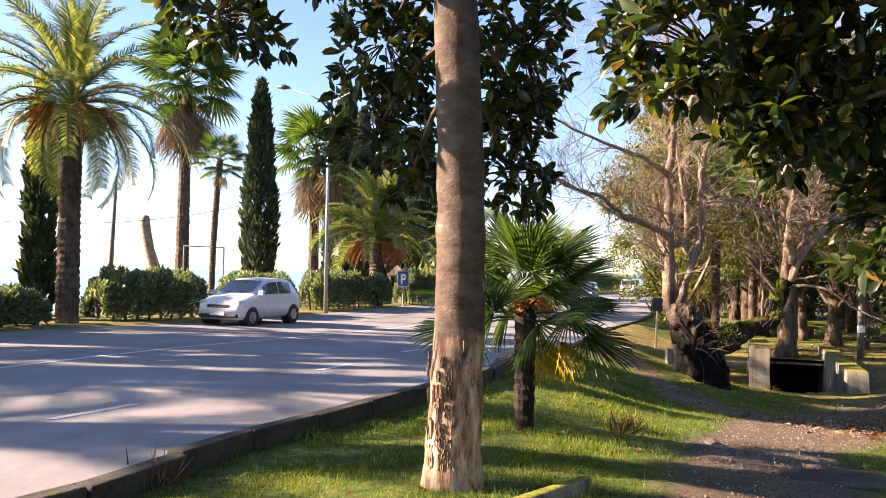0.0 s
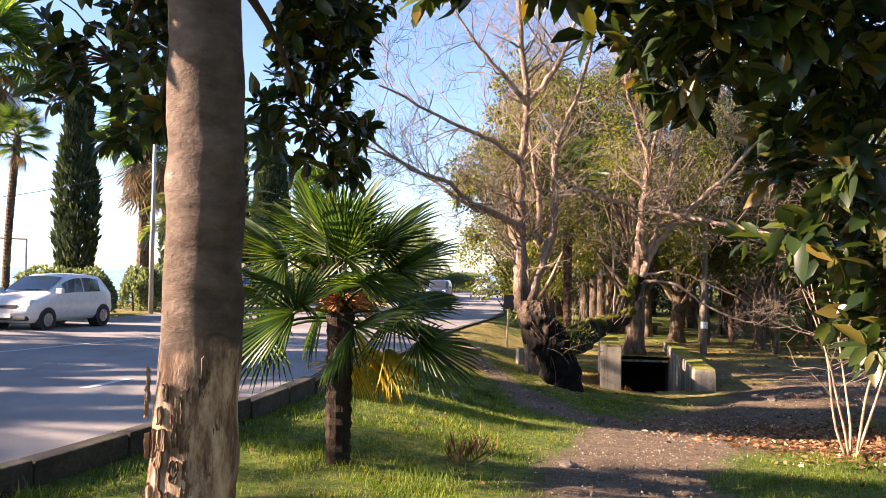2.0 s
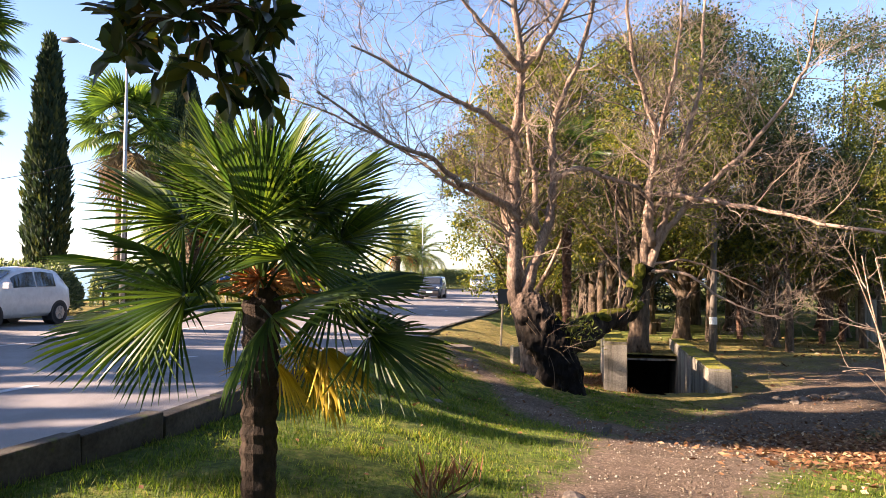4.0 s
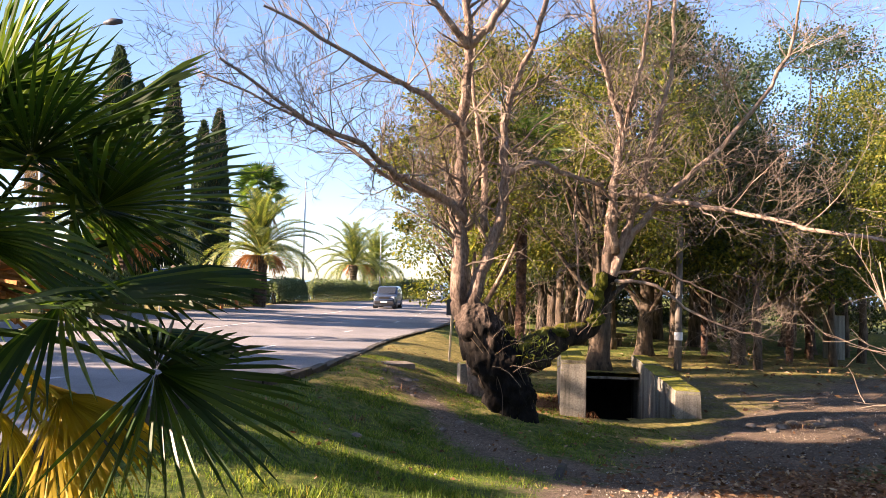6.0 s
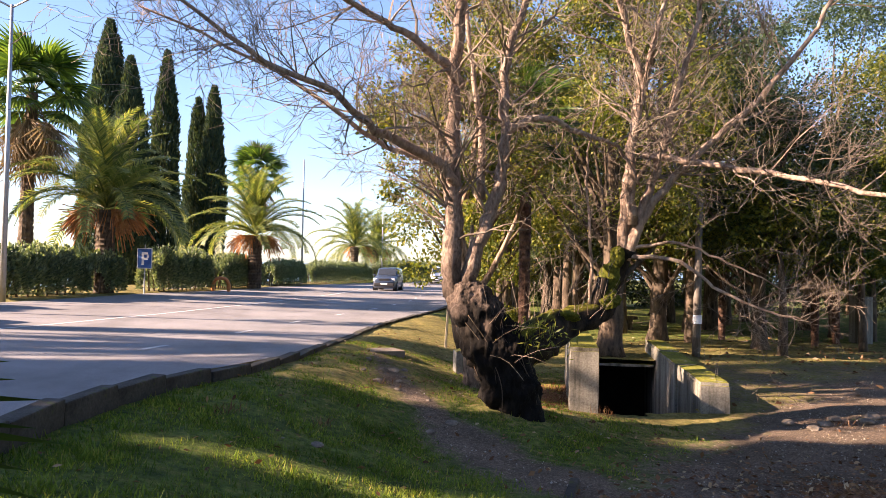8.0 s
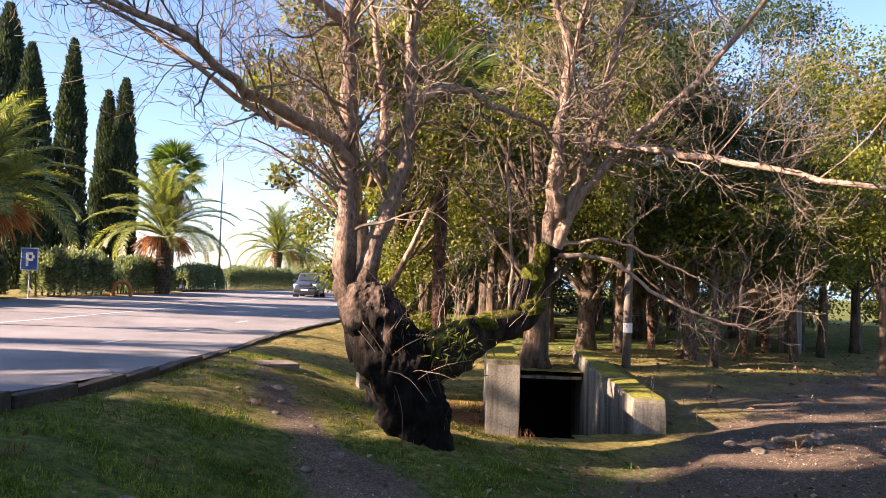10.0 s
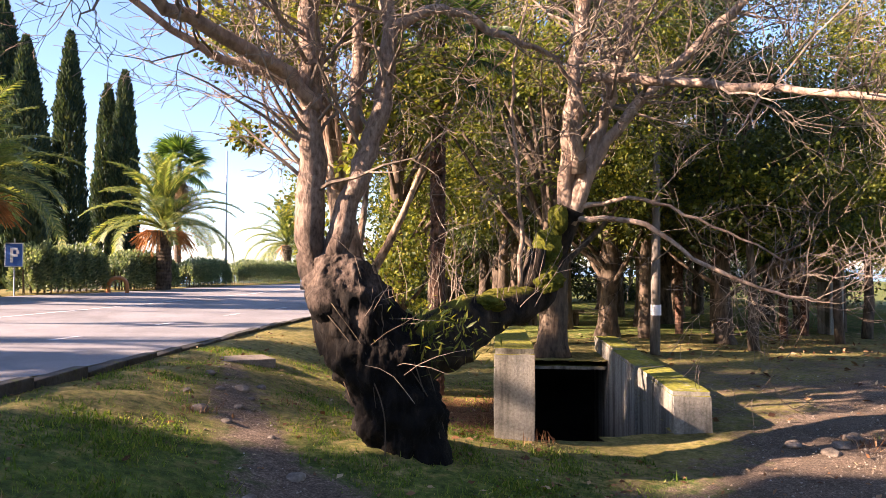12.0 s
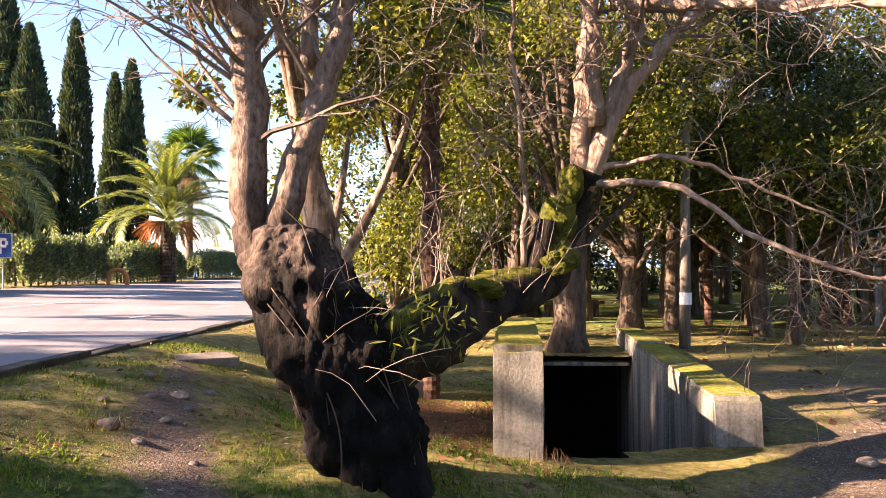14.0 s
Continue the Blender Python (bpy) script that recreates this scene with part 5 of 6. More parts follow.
build_magnolia("magnolia", "magnolia with low dark glossy branches over the path", (5.3, 2.6, at_land(5.3, 2.6) - 0.05), 6.0, 0.2, [
    (1.75, 4.9, 3.05, 0.65, 0.45, 0.38), (2.75, 4.9, 2.75, 0.65, 0.5, 0.55), (2.1, 4.7, 2.55, 0.35, 0.3, 0.16), (3.05, 5.0, 2.0, 0.40, 0.35, 0.42), (3.25, 5.0, 1.45, 0.22, 0.3, 0.3), (2.4, 4.6, 3.7, 1.2, 0.6, 0.4), (3.6, 3.6, 3.6, 1.2, 1.0, 0.8)], 1150, 6, 0.165, TRUNK_BARK)


# ---- the bare sapling over the leaf litter ----
def build_sapling(x, y, h, stems, seed, label):
    rnd = random.Random(seed)
    t = thing("bare_sapling", x, y, at_land(x, y) - 0.05, label, "sapling", "bare saplings")
    tg = Geo()
    for k in range(stems):
        a = k * 6.283 / stems + rnd.uniform(-0.4, 0.4)
        d = Vector((math.cos(a) * 0.32, math.sin(a) * 0.32, 1)).normalized()
        pts = [Vector((math.cos(a) * 0.06, math.sin(a) * 0.06, 0))]
        for i in range(6):
            d = (d + Vector((rnd.uniform(-0.12, 0.12), rnd.uniform(-0.12, 0.12), 0.02))).normalized()
            pts.append(pts[-1] + d * h / 6)
        g = Geo()
        g.tube(catmull(pts, 3), list(np.linspace(0.024, 0.006, 19)), 7, True, 0.15)
        part("stem", g.mesh("stem", BARK_PALE, True), t)
        for i in range(6):
            j = rnd.randint(2, 6)
            a2 = rnd.uniform(0, 6.283)
            grow(tg, rnd, pts[j], Vector((math.cos(a2), math.sin(a2), rnd.uniform(0.1, 1.0))), rnd.uniform(0.5, 1.1), 0.007, 1, 0.03, 0.22, (3,))
    part("twig_tangle", tg.mesh("twig_tangle", TWIG), t)["kind"] = "stuff"


build_sapling(8.35, 11.6, 2.7, 5, 3, "bare many-stemmed sapling among fallen leaves")
build_sapling(11.2, 13.0, 3.0, 4, 8, "bare arching sapling among fallen leaves")


# ---- hedges ----
def hedge(x0, y0, x1, y1, h, w, seed, label="clipped dark green hedge beside the road", leaf=None, per=1500):
    rs, rnd = np.random.RandomState(seed), random.Random(seed)
    L = math.hypot(x1 - x0, y1 - y0)
    cx, cy = (x0 + x1) / 2, (y0 + y1) / 2
    t = thing("hedge", cx, cy, at_land(cx, cy), label, "hedge", "roadside hedges", rz=math.degrees(math.atan2(y1 - y0, x1 - x0)))
    dz = at_land(x1, y1) - at_land(x0, y0)
    g = Geo()
    for k in range(max(3, int(L / 0.5))):
        q = -L / 2 + L * (k + 0.5) / max(3, int(L / 0.5))
        g.tube([(q, 0, dz * q / L - 0.05), (q + rnd.uniform(-0.2, 0.2), rnd.uniform(-0.2, 0.2), dz * q / L + h * 0.7)], [0.05, 0.02], 5)
    part("stem_tangle", g.mesh("stem_tangle", BARK_DARK), t)["kind"] = "stuff"
    n = int(per * 2.0 * L * (0.6 + h * 0.4))
    u, a = rs.random(n) * 2 - 1, rs.random(n) * math.pi
    edge = np.sqrt(1 - np.abs(u) ** 6 * 0.6)
    lump = 1 + 0.10 * np.sin(u * L * 2.1 + seed) + 0.08 * np.sin(u * L * 5.3 + a * 3)
    k = 0.72 + 0.32 * rs.random(n)
    sg = lambda q: np.sign(q) * np.abs(q) ** 0.6
    pos = np.stack([u * L / 2, sg(np.cos(a)) * w / 2 * k * edge * lump, 0.05 + np.abs(np.sin(a)) ** 0.6 * (h - 0.1) * k * edge * lump + dz * u / 2], 1)
    ax = np.stack([rs.normal(0, 0.5, n), np.cos(a), np.sin(a) + 0.5], 1) + rs.normal(0, 0.5, (n, 3))
    v, f = leaves(rs, pos, ax, 0.11 + 0.09 * rs.random(n), 0.5)
    part("foliage", fast_mesh("foliage", v, f, leaf or HEDGE), t)


hedge(-10.9, 23.2, -9.1, 27.4, 1.5, 1.6, 1, "dense rounded dark green oleander hedge", per=1800)
hedge(-8.4, 28.2, -6.9, 33.0, 1.5, 1.2, 2)
hedge(-6.6, 35.6, -4.6, 40.5, 1.7, 1.5, 3, "dense rounded dark green hedge beside the lamp")
hedge(-4.1, 41.3, -3.7, 42.9, 1.6, 1.2, 4)
hedge(-2.7, 45.2, -0.6, 51.5, 1.9, 1.6, 5, "light-flecked oleander hedge beside the road")
hedge(-0.2, 54.0, 2.0, 64.5, 1.9, 1.6, 6)
hedge(2.9, 68.5, 5.8, 77.5, 1.9, 1.6, 7, per=900)
hedge(6.4, 79.5, 14.6, 98.0, 2.0, 1.8, 8, per=800)
hedge(15.5, 99.5, 30.0, 122.0, 2.4, 2.2, 9, per=800)
hedge(-11.8, 16.6, -11.0, 20.4, 0.9, 0.9, 10, "low sparse shrub by the sign board")


# ---- vehicles ----
def wheel(parent, x, y, r, w):
    e = part("wheel", None, parent, m=pose(x, y, r))
    g = Geo()
    g.tube([(0, -w / 2, 0), (0, -w / 2 + 0.03, 0), (0, w / 2 - 0.03, 0), (0, w / 2, 0)], [r * 0.93, r, r, r * 0.93], 24)
    part("tyre", g.mesh("tyre", RUBBER), e)
    s = 1 if y > 0 else -1
    g = Geo()
    g.tube([(0, s * (w / 2 - 0.02), 0), (0, s * (w / 2 + 0.008), 0)], [r * 0.66, r * 0.62], 20)
    for k in range(6):
        a = k * math.pi / 3
        g.tube([(0.1 * r * math.cos(a), s * (w / 2 + 0.012), 0.1 * r * math.sin(a)), (0.6 * r * math.cos(a), s * (w / 2 + 0.012), 0.6 * r * math.sin(a))], [0.03, 0.022], 4)
    part("rim", g.mesh("rim", RIM), e)


def vehicle(name, label, at, heading, L, W, H, top, belt, wheels, r, paint, sides, screen, lamps, grille, bumper, tall=0.80, plate_z=0.42):
    """top: points (x, z) of the roofline from nose to tail; sides: side windows as x ranges; screen: base and top of the windscreen."""
    z = float(road_z(np.array(at[0]), np.array(at[1])))
    car = thing(name, at[0], at[1], z, label, "car", rz=heading)
    xs = np.linspace(L / 2, -L / 2, 40)
    tx, tz = [p[0] for p in top][::-1], [p[1] for p in top][::-1]
    zt = lambda x: float(np.interp(x, tx, tz))

    def half(x):
        e = abs(x) / (L / 2)
        return W / 2 * (1 - 0.16 * max(0, (e - 0.72) / 0.28) ** 2)

    def ring(x):
        w, t = half(x), zt(x)
        b = min(belt, t - 0.10)
        e = max(0, (abs(x) / (L / 2) - 0.93) / 0.07)
        lo = 0.22 + 0.12 * e
        up = max(0.0, t - belt)
        k = tall + (0.9 - tall) * (1 - min(1, up / 0.35))
        return [(w * 0.86, lo), (w * 0.98, lo + 0.12), (w, 0.55 * b + 0.2), (w * 0.975, b), (w * k, t - 0.07), (w * k * 0.82, t - 0.01), (0, t + 0.015)]

    g = Geo()
    cols = 13
    for x in xs:
        rg = ring(x)
        for yy, zz in rg + [(-a, b) for a, b in rg[-2::-1]]:
            g.v.append(Vector((x, yy, zz)))
    for i in range(len(xs) - 1):
        for k in range(cols - 1):
            a = i * cols + k
            g.f.append((a, a + 1, a + cols + 1, a + cols))
        a = i * cols
        g.f.append((a, a + cols, a + cols + cols - 1, a + cols - 1))
    g.f.append(tuple(range(cols - 1, -1, -1)))
    g.f.append(tuple(range((len(xs) - 1) * cols, len(xs) * cols)))
    part("body", g.mesh("body", paint, True), car)

    def side_pt(x, s, k, off=0.014):
        rg = ring(x)
        (w0, z0), (w1, z1) = rg[3], rg[4]
        return Vector((x, s * (w0 + (w1 - w0) * k + off), z0 + (z1 - z0) * k))

    for s in (-1, 1):
        for x0, x1 in sides:
            g = Geo()
            n = 6
            for i in range(n + 1):
                x = x0 + (x1 - x0) * i / n
                g.v += [side_pt(x, s, 0.10), side_pt(x, s, 0.90)]
            for i in range(n):
                g.f.append((2 * i, 2 * i + 1, 2 * i + 3, 2 * i + 2))
            part("side_window", g.mesh("side_window", GLASS), car)
        g = Geo()
        mx = screen[0] - 0.12
        p = side_pt(mx, s, 0.15)
        g.box(mx - 0.06, min(p.y, p.y + s * 0.2), p.z, mx + 0.06, max(p.y, p.y + s * 0.2), p.z + 0.16)
        part("mirror", bevelled(g.mesh("mirror", BLACK_TRIM if tall > 0.85 else paint), 0.03), car)
    g = Geo()
    (xa, xb), n = screen, 5
    for i in range(n + 1):
        x = xa + (xb - xa) * i / n
        ww = half(x) * (tall + 0.9) / 2 * 0.86
        for j in range(5):
            yy = -ww + 2 * ww * j / 4
            g.v.append(Vector((x + 0.02, yy, zt(x) + 0.03 - 0.02 * (abs(yy) / ww) ** 2)))
    for i in range(n):
        for j in range(4):
            a = i * 5 + j
            g.f.append((a, a + 1, a + 6, a + 5))
    part("windscreen", g.mesh("windscreen", GLASS, True), car)
    for s in (-1, 1):
        x, yy, zz, sy, sz = lamps
        g = Geo()
        g.box(x - 0.25, s * yy - sy / 2, zz - sz / 2, x, s * yy + sy / 2, zz + sz / 2)
        part("headlamp", bevelled(g.mesh("headlamp", LAMP_GLASS), 0.05, 3), car, "clear headlamp")
    g = Geo()
    gx, gw, gz, gh = grille
    for k in range(3):
        g.box(gx - 0.1, -gw / 2, gz - gh / 2 + k * gh / 3, gx, gw / 2, gz - gh / 2 + k * gh / 3 + gh / 4)
    part("grille", g.mesh("grille", BLACK_TRIM), car)
    g = Geo()
    bx, bz, bh = bumper
    g.box(bx - 0.3, -W * 0.42, bz - bh / 2, bx, W * 0.42, bz + bh / 2)
    part("bumper", bevelled(g.mesh("bumper", BLACK_TRIM), 0.06, 3), car, "dark bumper intake")
    g = Geo()
    g.box(bx - 0.02, -0.26, plate_z - 0.055, bx + 0.012, 0.26, plate_z + 0.055)
    part("number_plate", g.mesh("number_plate", WHITE), car, "white number plate")
    for wx in wheels:
        for s in (-1, 1):
            a = Geo()
            a.tube([(wx, s * (W / 2 - 0.30), r), (wx, s * (W / 2 + 0.006), r)], [r * 1.16, r * 1.16], 24)
            part("wheel_arch", a.mesh("wheel_arch", BLACK_TRIM), car)
            wheel(car, wx, s * (W / 2 - 0.09), r, 0.20)
    return car


vehicle("hatchback", "small white hatchback parked on the far side of the road", (-6.55, 25.35), -109.5, 3.75, 1.69, 1.53,
        [(1.875, 0.62), (1.80, 0.80), (1.55, 0.92), (1.02, 1.05), (0.35, 1.43), (0.0, 1.51), (-0.6, 1.53), (-1.3, 1.45), (-1.65, 1.18), (-1.82, 0.98), (-1.875, 0.6)], 0.96, (1.22, -1.24), 0.29, CAR_WHITE,
        [(0.52, -0.30), (-0.36, -1.10)], (0.98, 0.36), (1.80, 0.60, 0.74, 0.30, 0.20), (1.885, 0.8, 0.66, 0.10), (1.895, 0.36, 0.14))
vehicle("off_road_car", "dark blue off-road car coming along the road", (12.0, 65.5), -108, 4.5, 1.80, 1.75,
        [(2.25, 0.75), (2.2, 1.0), (1.9, 1.06), (1.0, 1.14), (0.45, 1.62), (0.2, 1.74), (-1.5, 1.76), (-2.1, 1.62), (-2.22, 1.1), (-2.25, 0.6)], 1.08, (1.4, -1.35), 0.36, CAR_BLUE,
        [(0.55, -0.35), (-0.42, -1.2), (-1.28, -1.95)], (0.95, 0.42), (2.18, 0.66, 0.86, 0.30, 0.20), (2.26, 0.8, 0.86, 0.16), (2.29, 0.50, 0.22), 0.84, 0.55)
vehicle("delivery_van", "white delivery van far along the road", (23.2, 96.0), -112, 5.2, 1.97, 2.05,
        [(2.6, 0.80), (2.55, 1.02), (2.3, 1.12), (1.75, 1.28), (1.15, 1.88), (0.9, 2.0), (0.2, 2.06), (-2.4, 2.06), (-2.56, 1.9), (-2.6, 0.6)], 1.22, (1.75, -1.45), 0.33, CAR_WHITE,
        [(1.30, 0.40)], (1.72, 1.14), (2.50, 0.70, 0.88, 0.36, 0.24), (2.585, 0.8, 0.90, 0.14), (2.62, 0.50, 0.28), 0.90, 0.52)


# ---- street furniture ----
def street_lamp(x, y, h, arms, label):
    t = thing("street_lamp", x, y, at_land(x, y) - 0.1, label, "street lamp", "street lamps")
    g = Geo()
    g.tube([(0, 0, 0), (0, 0, h * 0.5), (0, 0, h)], [0.10, 0.075, 0.05], 12)
    part("pole", g.mesh("pole", METAL_GREY, True), t)
    for a in arms:
        g = Geo()
        d = Vector((math.cos(a), math.sin(a), 0))
        g.tube([(0, 0, h - 0.1), Vector((0, 0, h + 0.35)) + d * 0.9, Vector((0, 0, h + 0.75)) + d * 2.0], [0.035, 0.03, 0.025], 8)
        part("arm", g.mesh("arm", METAL_GREY, True), t)
        g = Geo()
        q = Vector((0, 0, h + 0.78)) + d * 2.0
        g.tube([q, q + d * 0.3 + Vector((0, 0, 0.06)), q + d * 0.65 + Vector((0, 0, 0.08))], [0.05, 0.13, 0.08], 10)
        part("lamp_head", g.mesh("lamp_head", DARK_METAL, True), t)


street_lamp(-5.6, 34.8, 9.8, (2.9, -0.25), "tall grey street lamp with two arms")
street_lamp(5.9, 78.2, 11.6, (), "tall slim grey pole beside the road")
street_lamp(16.6, 100.0, 9.0, (), "tall slim grey pole beside the road")


def park_lamp():
    x, y = 14.3, 26.2
    z = at_land(x, y)
    t = thing("park_lamp", x, y, z - 0.1, "weathered pole lamp with a white floodlight in the park", "lamp")
    g = Geo()
    g.tube([(0, 0, 0), (0.03, 0, 2.0), (0.06, 0, 4.75)], [0.115, 0.10, 0.085], 10, True, 0.08)
    part("pole", g.mesh("pole", POLE_WOOD, True), t)
    g = Geo()
    g.tube([(0.03, 0, 1.02), (0.03, 0, 1.26)], [0.122, 0.121], 12)
    part("band", g.mesh("band", WHITE), t, "white paint band round the pole")
    g = Geo()
    g.tube(catmull([(0.06, 0, 4.5), (0.0, -0.05, 5.05), (0.25, -0.2, 5.4), (0.42, -0.3, 5.42)], 4), [0.022] * 13, 6)
    part("arm", g.mesh("arm", DARK_METAL), t)
    part("lamp_head", box_mesh("lamp_head", (0.55, 0.26, 0.15), WHITE, 0.04), t, "white floodlight head", pose(0.60, -0.35, 5.38, 18, -24, 20))


park_lamp()


def parking_sign():
    x, y = -2.55, 43.5
    z = at_land(x, y)
    t = thing("parking_sign", x, y, z - 0.1, "blue and white parking sign on a thin post", "sign", rz=-8)
    g = Geo()
    g.tube([(0, 0, 0), (0, 0, 2.4)], [0.03, 0.03], 8)
    part("post", g.mesh("post", METAL_GREY), t)
    part("panel", box_mesh("panel", (0.66, 0.03, 0.92), WHITE, 0.01), t, "white sign panel", pose(0, -0.05, 1.32))
    part("field", box_mesh("field", (0.58, 0.012, 0.84), BLUE, 0.004), t, "blue sign field", pose(0, -0.074, 1.36))
    g = Geo()
    g.box(-0.12, -0.012, 0.12, -0.02, 0, 0.68)
    g.box(-0.02, -0.012, 0.58, 0.14, 0, 0.68)
    g.box(-0.02, -0.012, 0.34, 0.14, 0, 0.44)
    g.box(0.10, -0.012, 0.44, 0.2, 0, 0.58)
    part("letter", g.mesh("letter", WHITE), t, "white letter P", pose(0, -0.084, 1.37))


parking_sign()


def small_things():
    # stake with a board beside the old tree
    x, y = 7.2, 26.1
    t = thing("stake_sign", x, y, at_land(x, y) - 0.1, "pale wooden stake with a small dark board", "sign")
    g = Geo()
    g.tube([(0, 0, 0), (0.10, 0.08, 1.75)], [0.035, 0.03], 6)
    part("stake", g.mesh("stake", STAKE), t)
    part("board", box_mesh("board", (0.40, 0.04, 0.45), DARK_METAL, 0.01), t, "dark metal board", pose(0.11, 0.03, 1.38))
    # low bench beyond the pit
    x, y = 16.2, 35.5
    t = thing("park_bench", x, y, at_land(x, y), "low dark concrete bench on the park lawn", "bench")
    part("seat", box_mesh("seat", (2.2, 0.5, 0.12), BARK_DARK, 0.02), t, m=pose(0, 0, 0.42))
    for k in (-0.8, 0.8):
        part("leg", box_mesh("leg", (0.2, 0.42, 0.44), BARK_DARK, 0.02), t, m=pose(k, 0, -0.02))
    # concrete post in the yard
    x, y = 23.8, 30.8
    t = new("concrete_post", box_mesh("concrete_post", (0.55, 0.55, 1.75), CONCRETE, 0.02))
    t.matrix_basis = pose(x, y, at_land(x, y) - 0.05)
    tagged(t, "grey concrete post under the yard trees", "post")
    # orange frame by the hedge
    x, y = 0.35, 50.4
    t = thing("barrier", x, y, at_land(x, y), "small orange plastic arch barrier at the kerb", "barrier")
    for k in range(2):
        g = Geo()
        g.tube(catmull([(-0.42, k * 0.3, 0), (-0.4, k * 0.3, 0.5), (-0.2, k * 0.3, 0.78), (0.2, k * 0.3, 0.78), (0.4, k * 0.3, 0.5), (0.42, k * 0.3, 0)], 4), [0.09] * 21, 8)
        part("arch", g.mesh("arch", ORANGE, True), t)
    # seaside huts
    for k, (x, y, w) in enumerate([(-4.4, 66.0, 1.7), (-3.9, 70.0, 1.7)]):
        t = thing("beach_hut", x, y, at_land(x, y), "small open beach hut with a pointed board roof", "hut", "beach huts")
        g = Geo()
        b = len(g.v)
        hz = 2.0
        g.v += [Vector(p) for p in ((-w / 2, -w / 2, hz), (w / 2, -w / 2, hz), (w / 2, w / 2, hz), (-w / 2, w / 2, hz), (0, 0, hz + 0.9), (-w / 2, -w / 2, hz - 0.12), (w / 2, -w / 2, hz - 0.12), (w / 2, w / 2, hz - 0.12), (-w / 2, w / 2, hz - 0.12))]
        g.f += [(0, 1, 4), (1, 2, 4), (2, 3, 4), (3, 0, 4), (0, 5, 6, 1), (1, 6, 7, 2), (2, 7, 8, 3), (3, 8, 5, 0), (8, 7, 6, 5)]
        part("roof", g.mesh("roof", ROOF_TILE), t)
        for sx in (-1, 1):
            for sy in (-1, 1):
                part("post", box_mesh("post", (0.12, 0.12, 1.92), PALE_BOARD, 0.01), t, m=pose(sx * (w / 2 - 0.2), sy * (w / 2 - 0.2), 0))
    # pale picket fence behind the hedge
    t = thing("picket_fence", -1.6, 54.0, at_land(-1.6, 54.0), "pale picket fence behind the hedge", "fence", rz=72)
    pk = box_mesh("picket", (0.09, 0.025, 1.1), PALE_BOARD, 0.005)
    for k in range(40):
        part("picket", pk, t, m=pose(-3 + k * 0.15, 0, 0))
    for zz in (0.3, 0.85):
        part("rail", box_mesh("rail", (6.1, 0.04, 0.07), PALE_BOARD, 0.005), t, m=pose(-0.05, 0.035, zz))
    # shore rail by the sign board
    t = thing("shore_rail", -14.5, 22.0, at_land(-14.5, 22.0), "thin dark metal rail above the shore", "railing", rz=70)
    for k in range(7):
        g = Geo()
        g.tube([(k - 3, 0, -0.2), (k - 3, 0, 1.0)], [0.025, 0.025], 6)
        part("post", g.mesh("post", DARK_METAL), t)
    for zz in (0.5, 1.0):
        g = Geo()
        g.tube([(-3, 0, zz), (3, 0, zz)], [0.02, 0.02], 6)
        part("rail", g.mesh("rail", DARK_METAL), t)
    # navy sign board, its writing as bars
    x, y = -11.4, 19.9
    t = thing("sign_board", x, y, at_land(x, y), "low navy sign board with pale lettering", "sign", rz=28)
    part("panel", box_mesh("panel", (1.1, 0.05, 0.62), NAVY, 0.01), t, m=pose(0, 0, 0.02))
    for k in range(7):
        part("lettering", box_mesh("lettering", (0.07, 0.012, 0.17), WHITE, 0.003), t, m=pose(-0.36 + 0.12 * k, -0.033, 0.3))
    # snapped trunk by the shore
    x, y = -13.2, 33.0
    t = thing("snapped_trunk", x, y, at_land(x, y) - 0.1, "leaning grey snapped tree trunk", "tree stump")
    g = Geo()
    g.tube(catmull([(0.5, 0, 0), (0.45, 0, 1.5), (0.1, 0, 2.8), (-0.1, 0, 3.9), (-0.08, 0, 4.3)], 4), list(np.interp(np.linspace(0, 1, 17), [0, 0.9, 1], [0.26, 0.2, 0.1])), 12, True, 0.25)
    part("trunk", g.mesh("trunk", BARK_SMOOTH, True), t)
    # thin pole and pipe frame by the shore
    x, y = -15.2, 34.0
    t = thing("utility_pole", x, y, at_land(x, y) - 0.1, "thin pale utility pole near the shore", "pole")
    g = Geo()
    g.tube([(-0.1, 0, 0), (0, 0, 3.0), (0.12, 0, 6.2)], [0.13, 0.10, 0.07], 8)
    part("pole", g.mesh("pole", POLE_WOOD, True), t)
    g = Geo()
    g.tube([(-0.1, 0, 0), (-0.08, 0, 2.0)], [0.2, 0.16], 8, True, 0.2)
    part("ivy", g.mesh("ivy", HEDGE, True), t, "ivy at the foot of the pole")
    x, y = -10.9, 33.6
    t = thing("pipe_frame", x, y, at_land(x, y) - 0.1, "thin grey pipe frame behind the hedge", "frame")
    for a, b in (((-0.9, 0, 0), (-0.9, 0, 3.0)), ((0.9, 0, 0), (0.9, 0, 2.95)), ((-0.9, 0, 3.0), (0.9, 0, 2.95))):
        g = Geo()
        g.tube([a, b], [0.035, 0.035], 6)
        part("pipe", g.mesh("pipe", METAL_GREY), t)
    # overhead cable along the shore
    g = Geo()
    pts = []
    for k in range(25):
        s = k / 24
        pts.append((-18 + 13.2 * s, 20 + 14.8 * s, 2.6 + 2.6 * s + 1.6 * (2 * s - 1) ** 2 - 0.6))
    g.tube(pts, [0.012] * 25, 4)
    tagged(new("cable", g.mesh("cable", DARK_METAL)), "thin overhead cable strung along the shore", "cable")
    # stones, a broken edging strip, a slab in the path, a fallen stick
    rnd = random.Random(2)
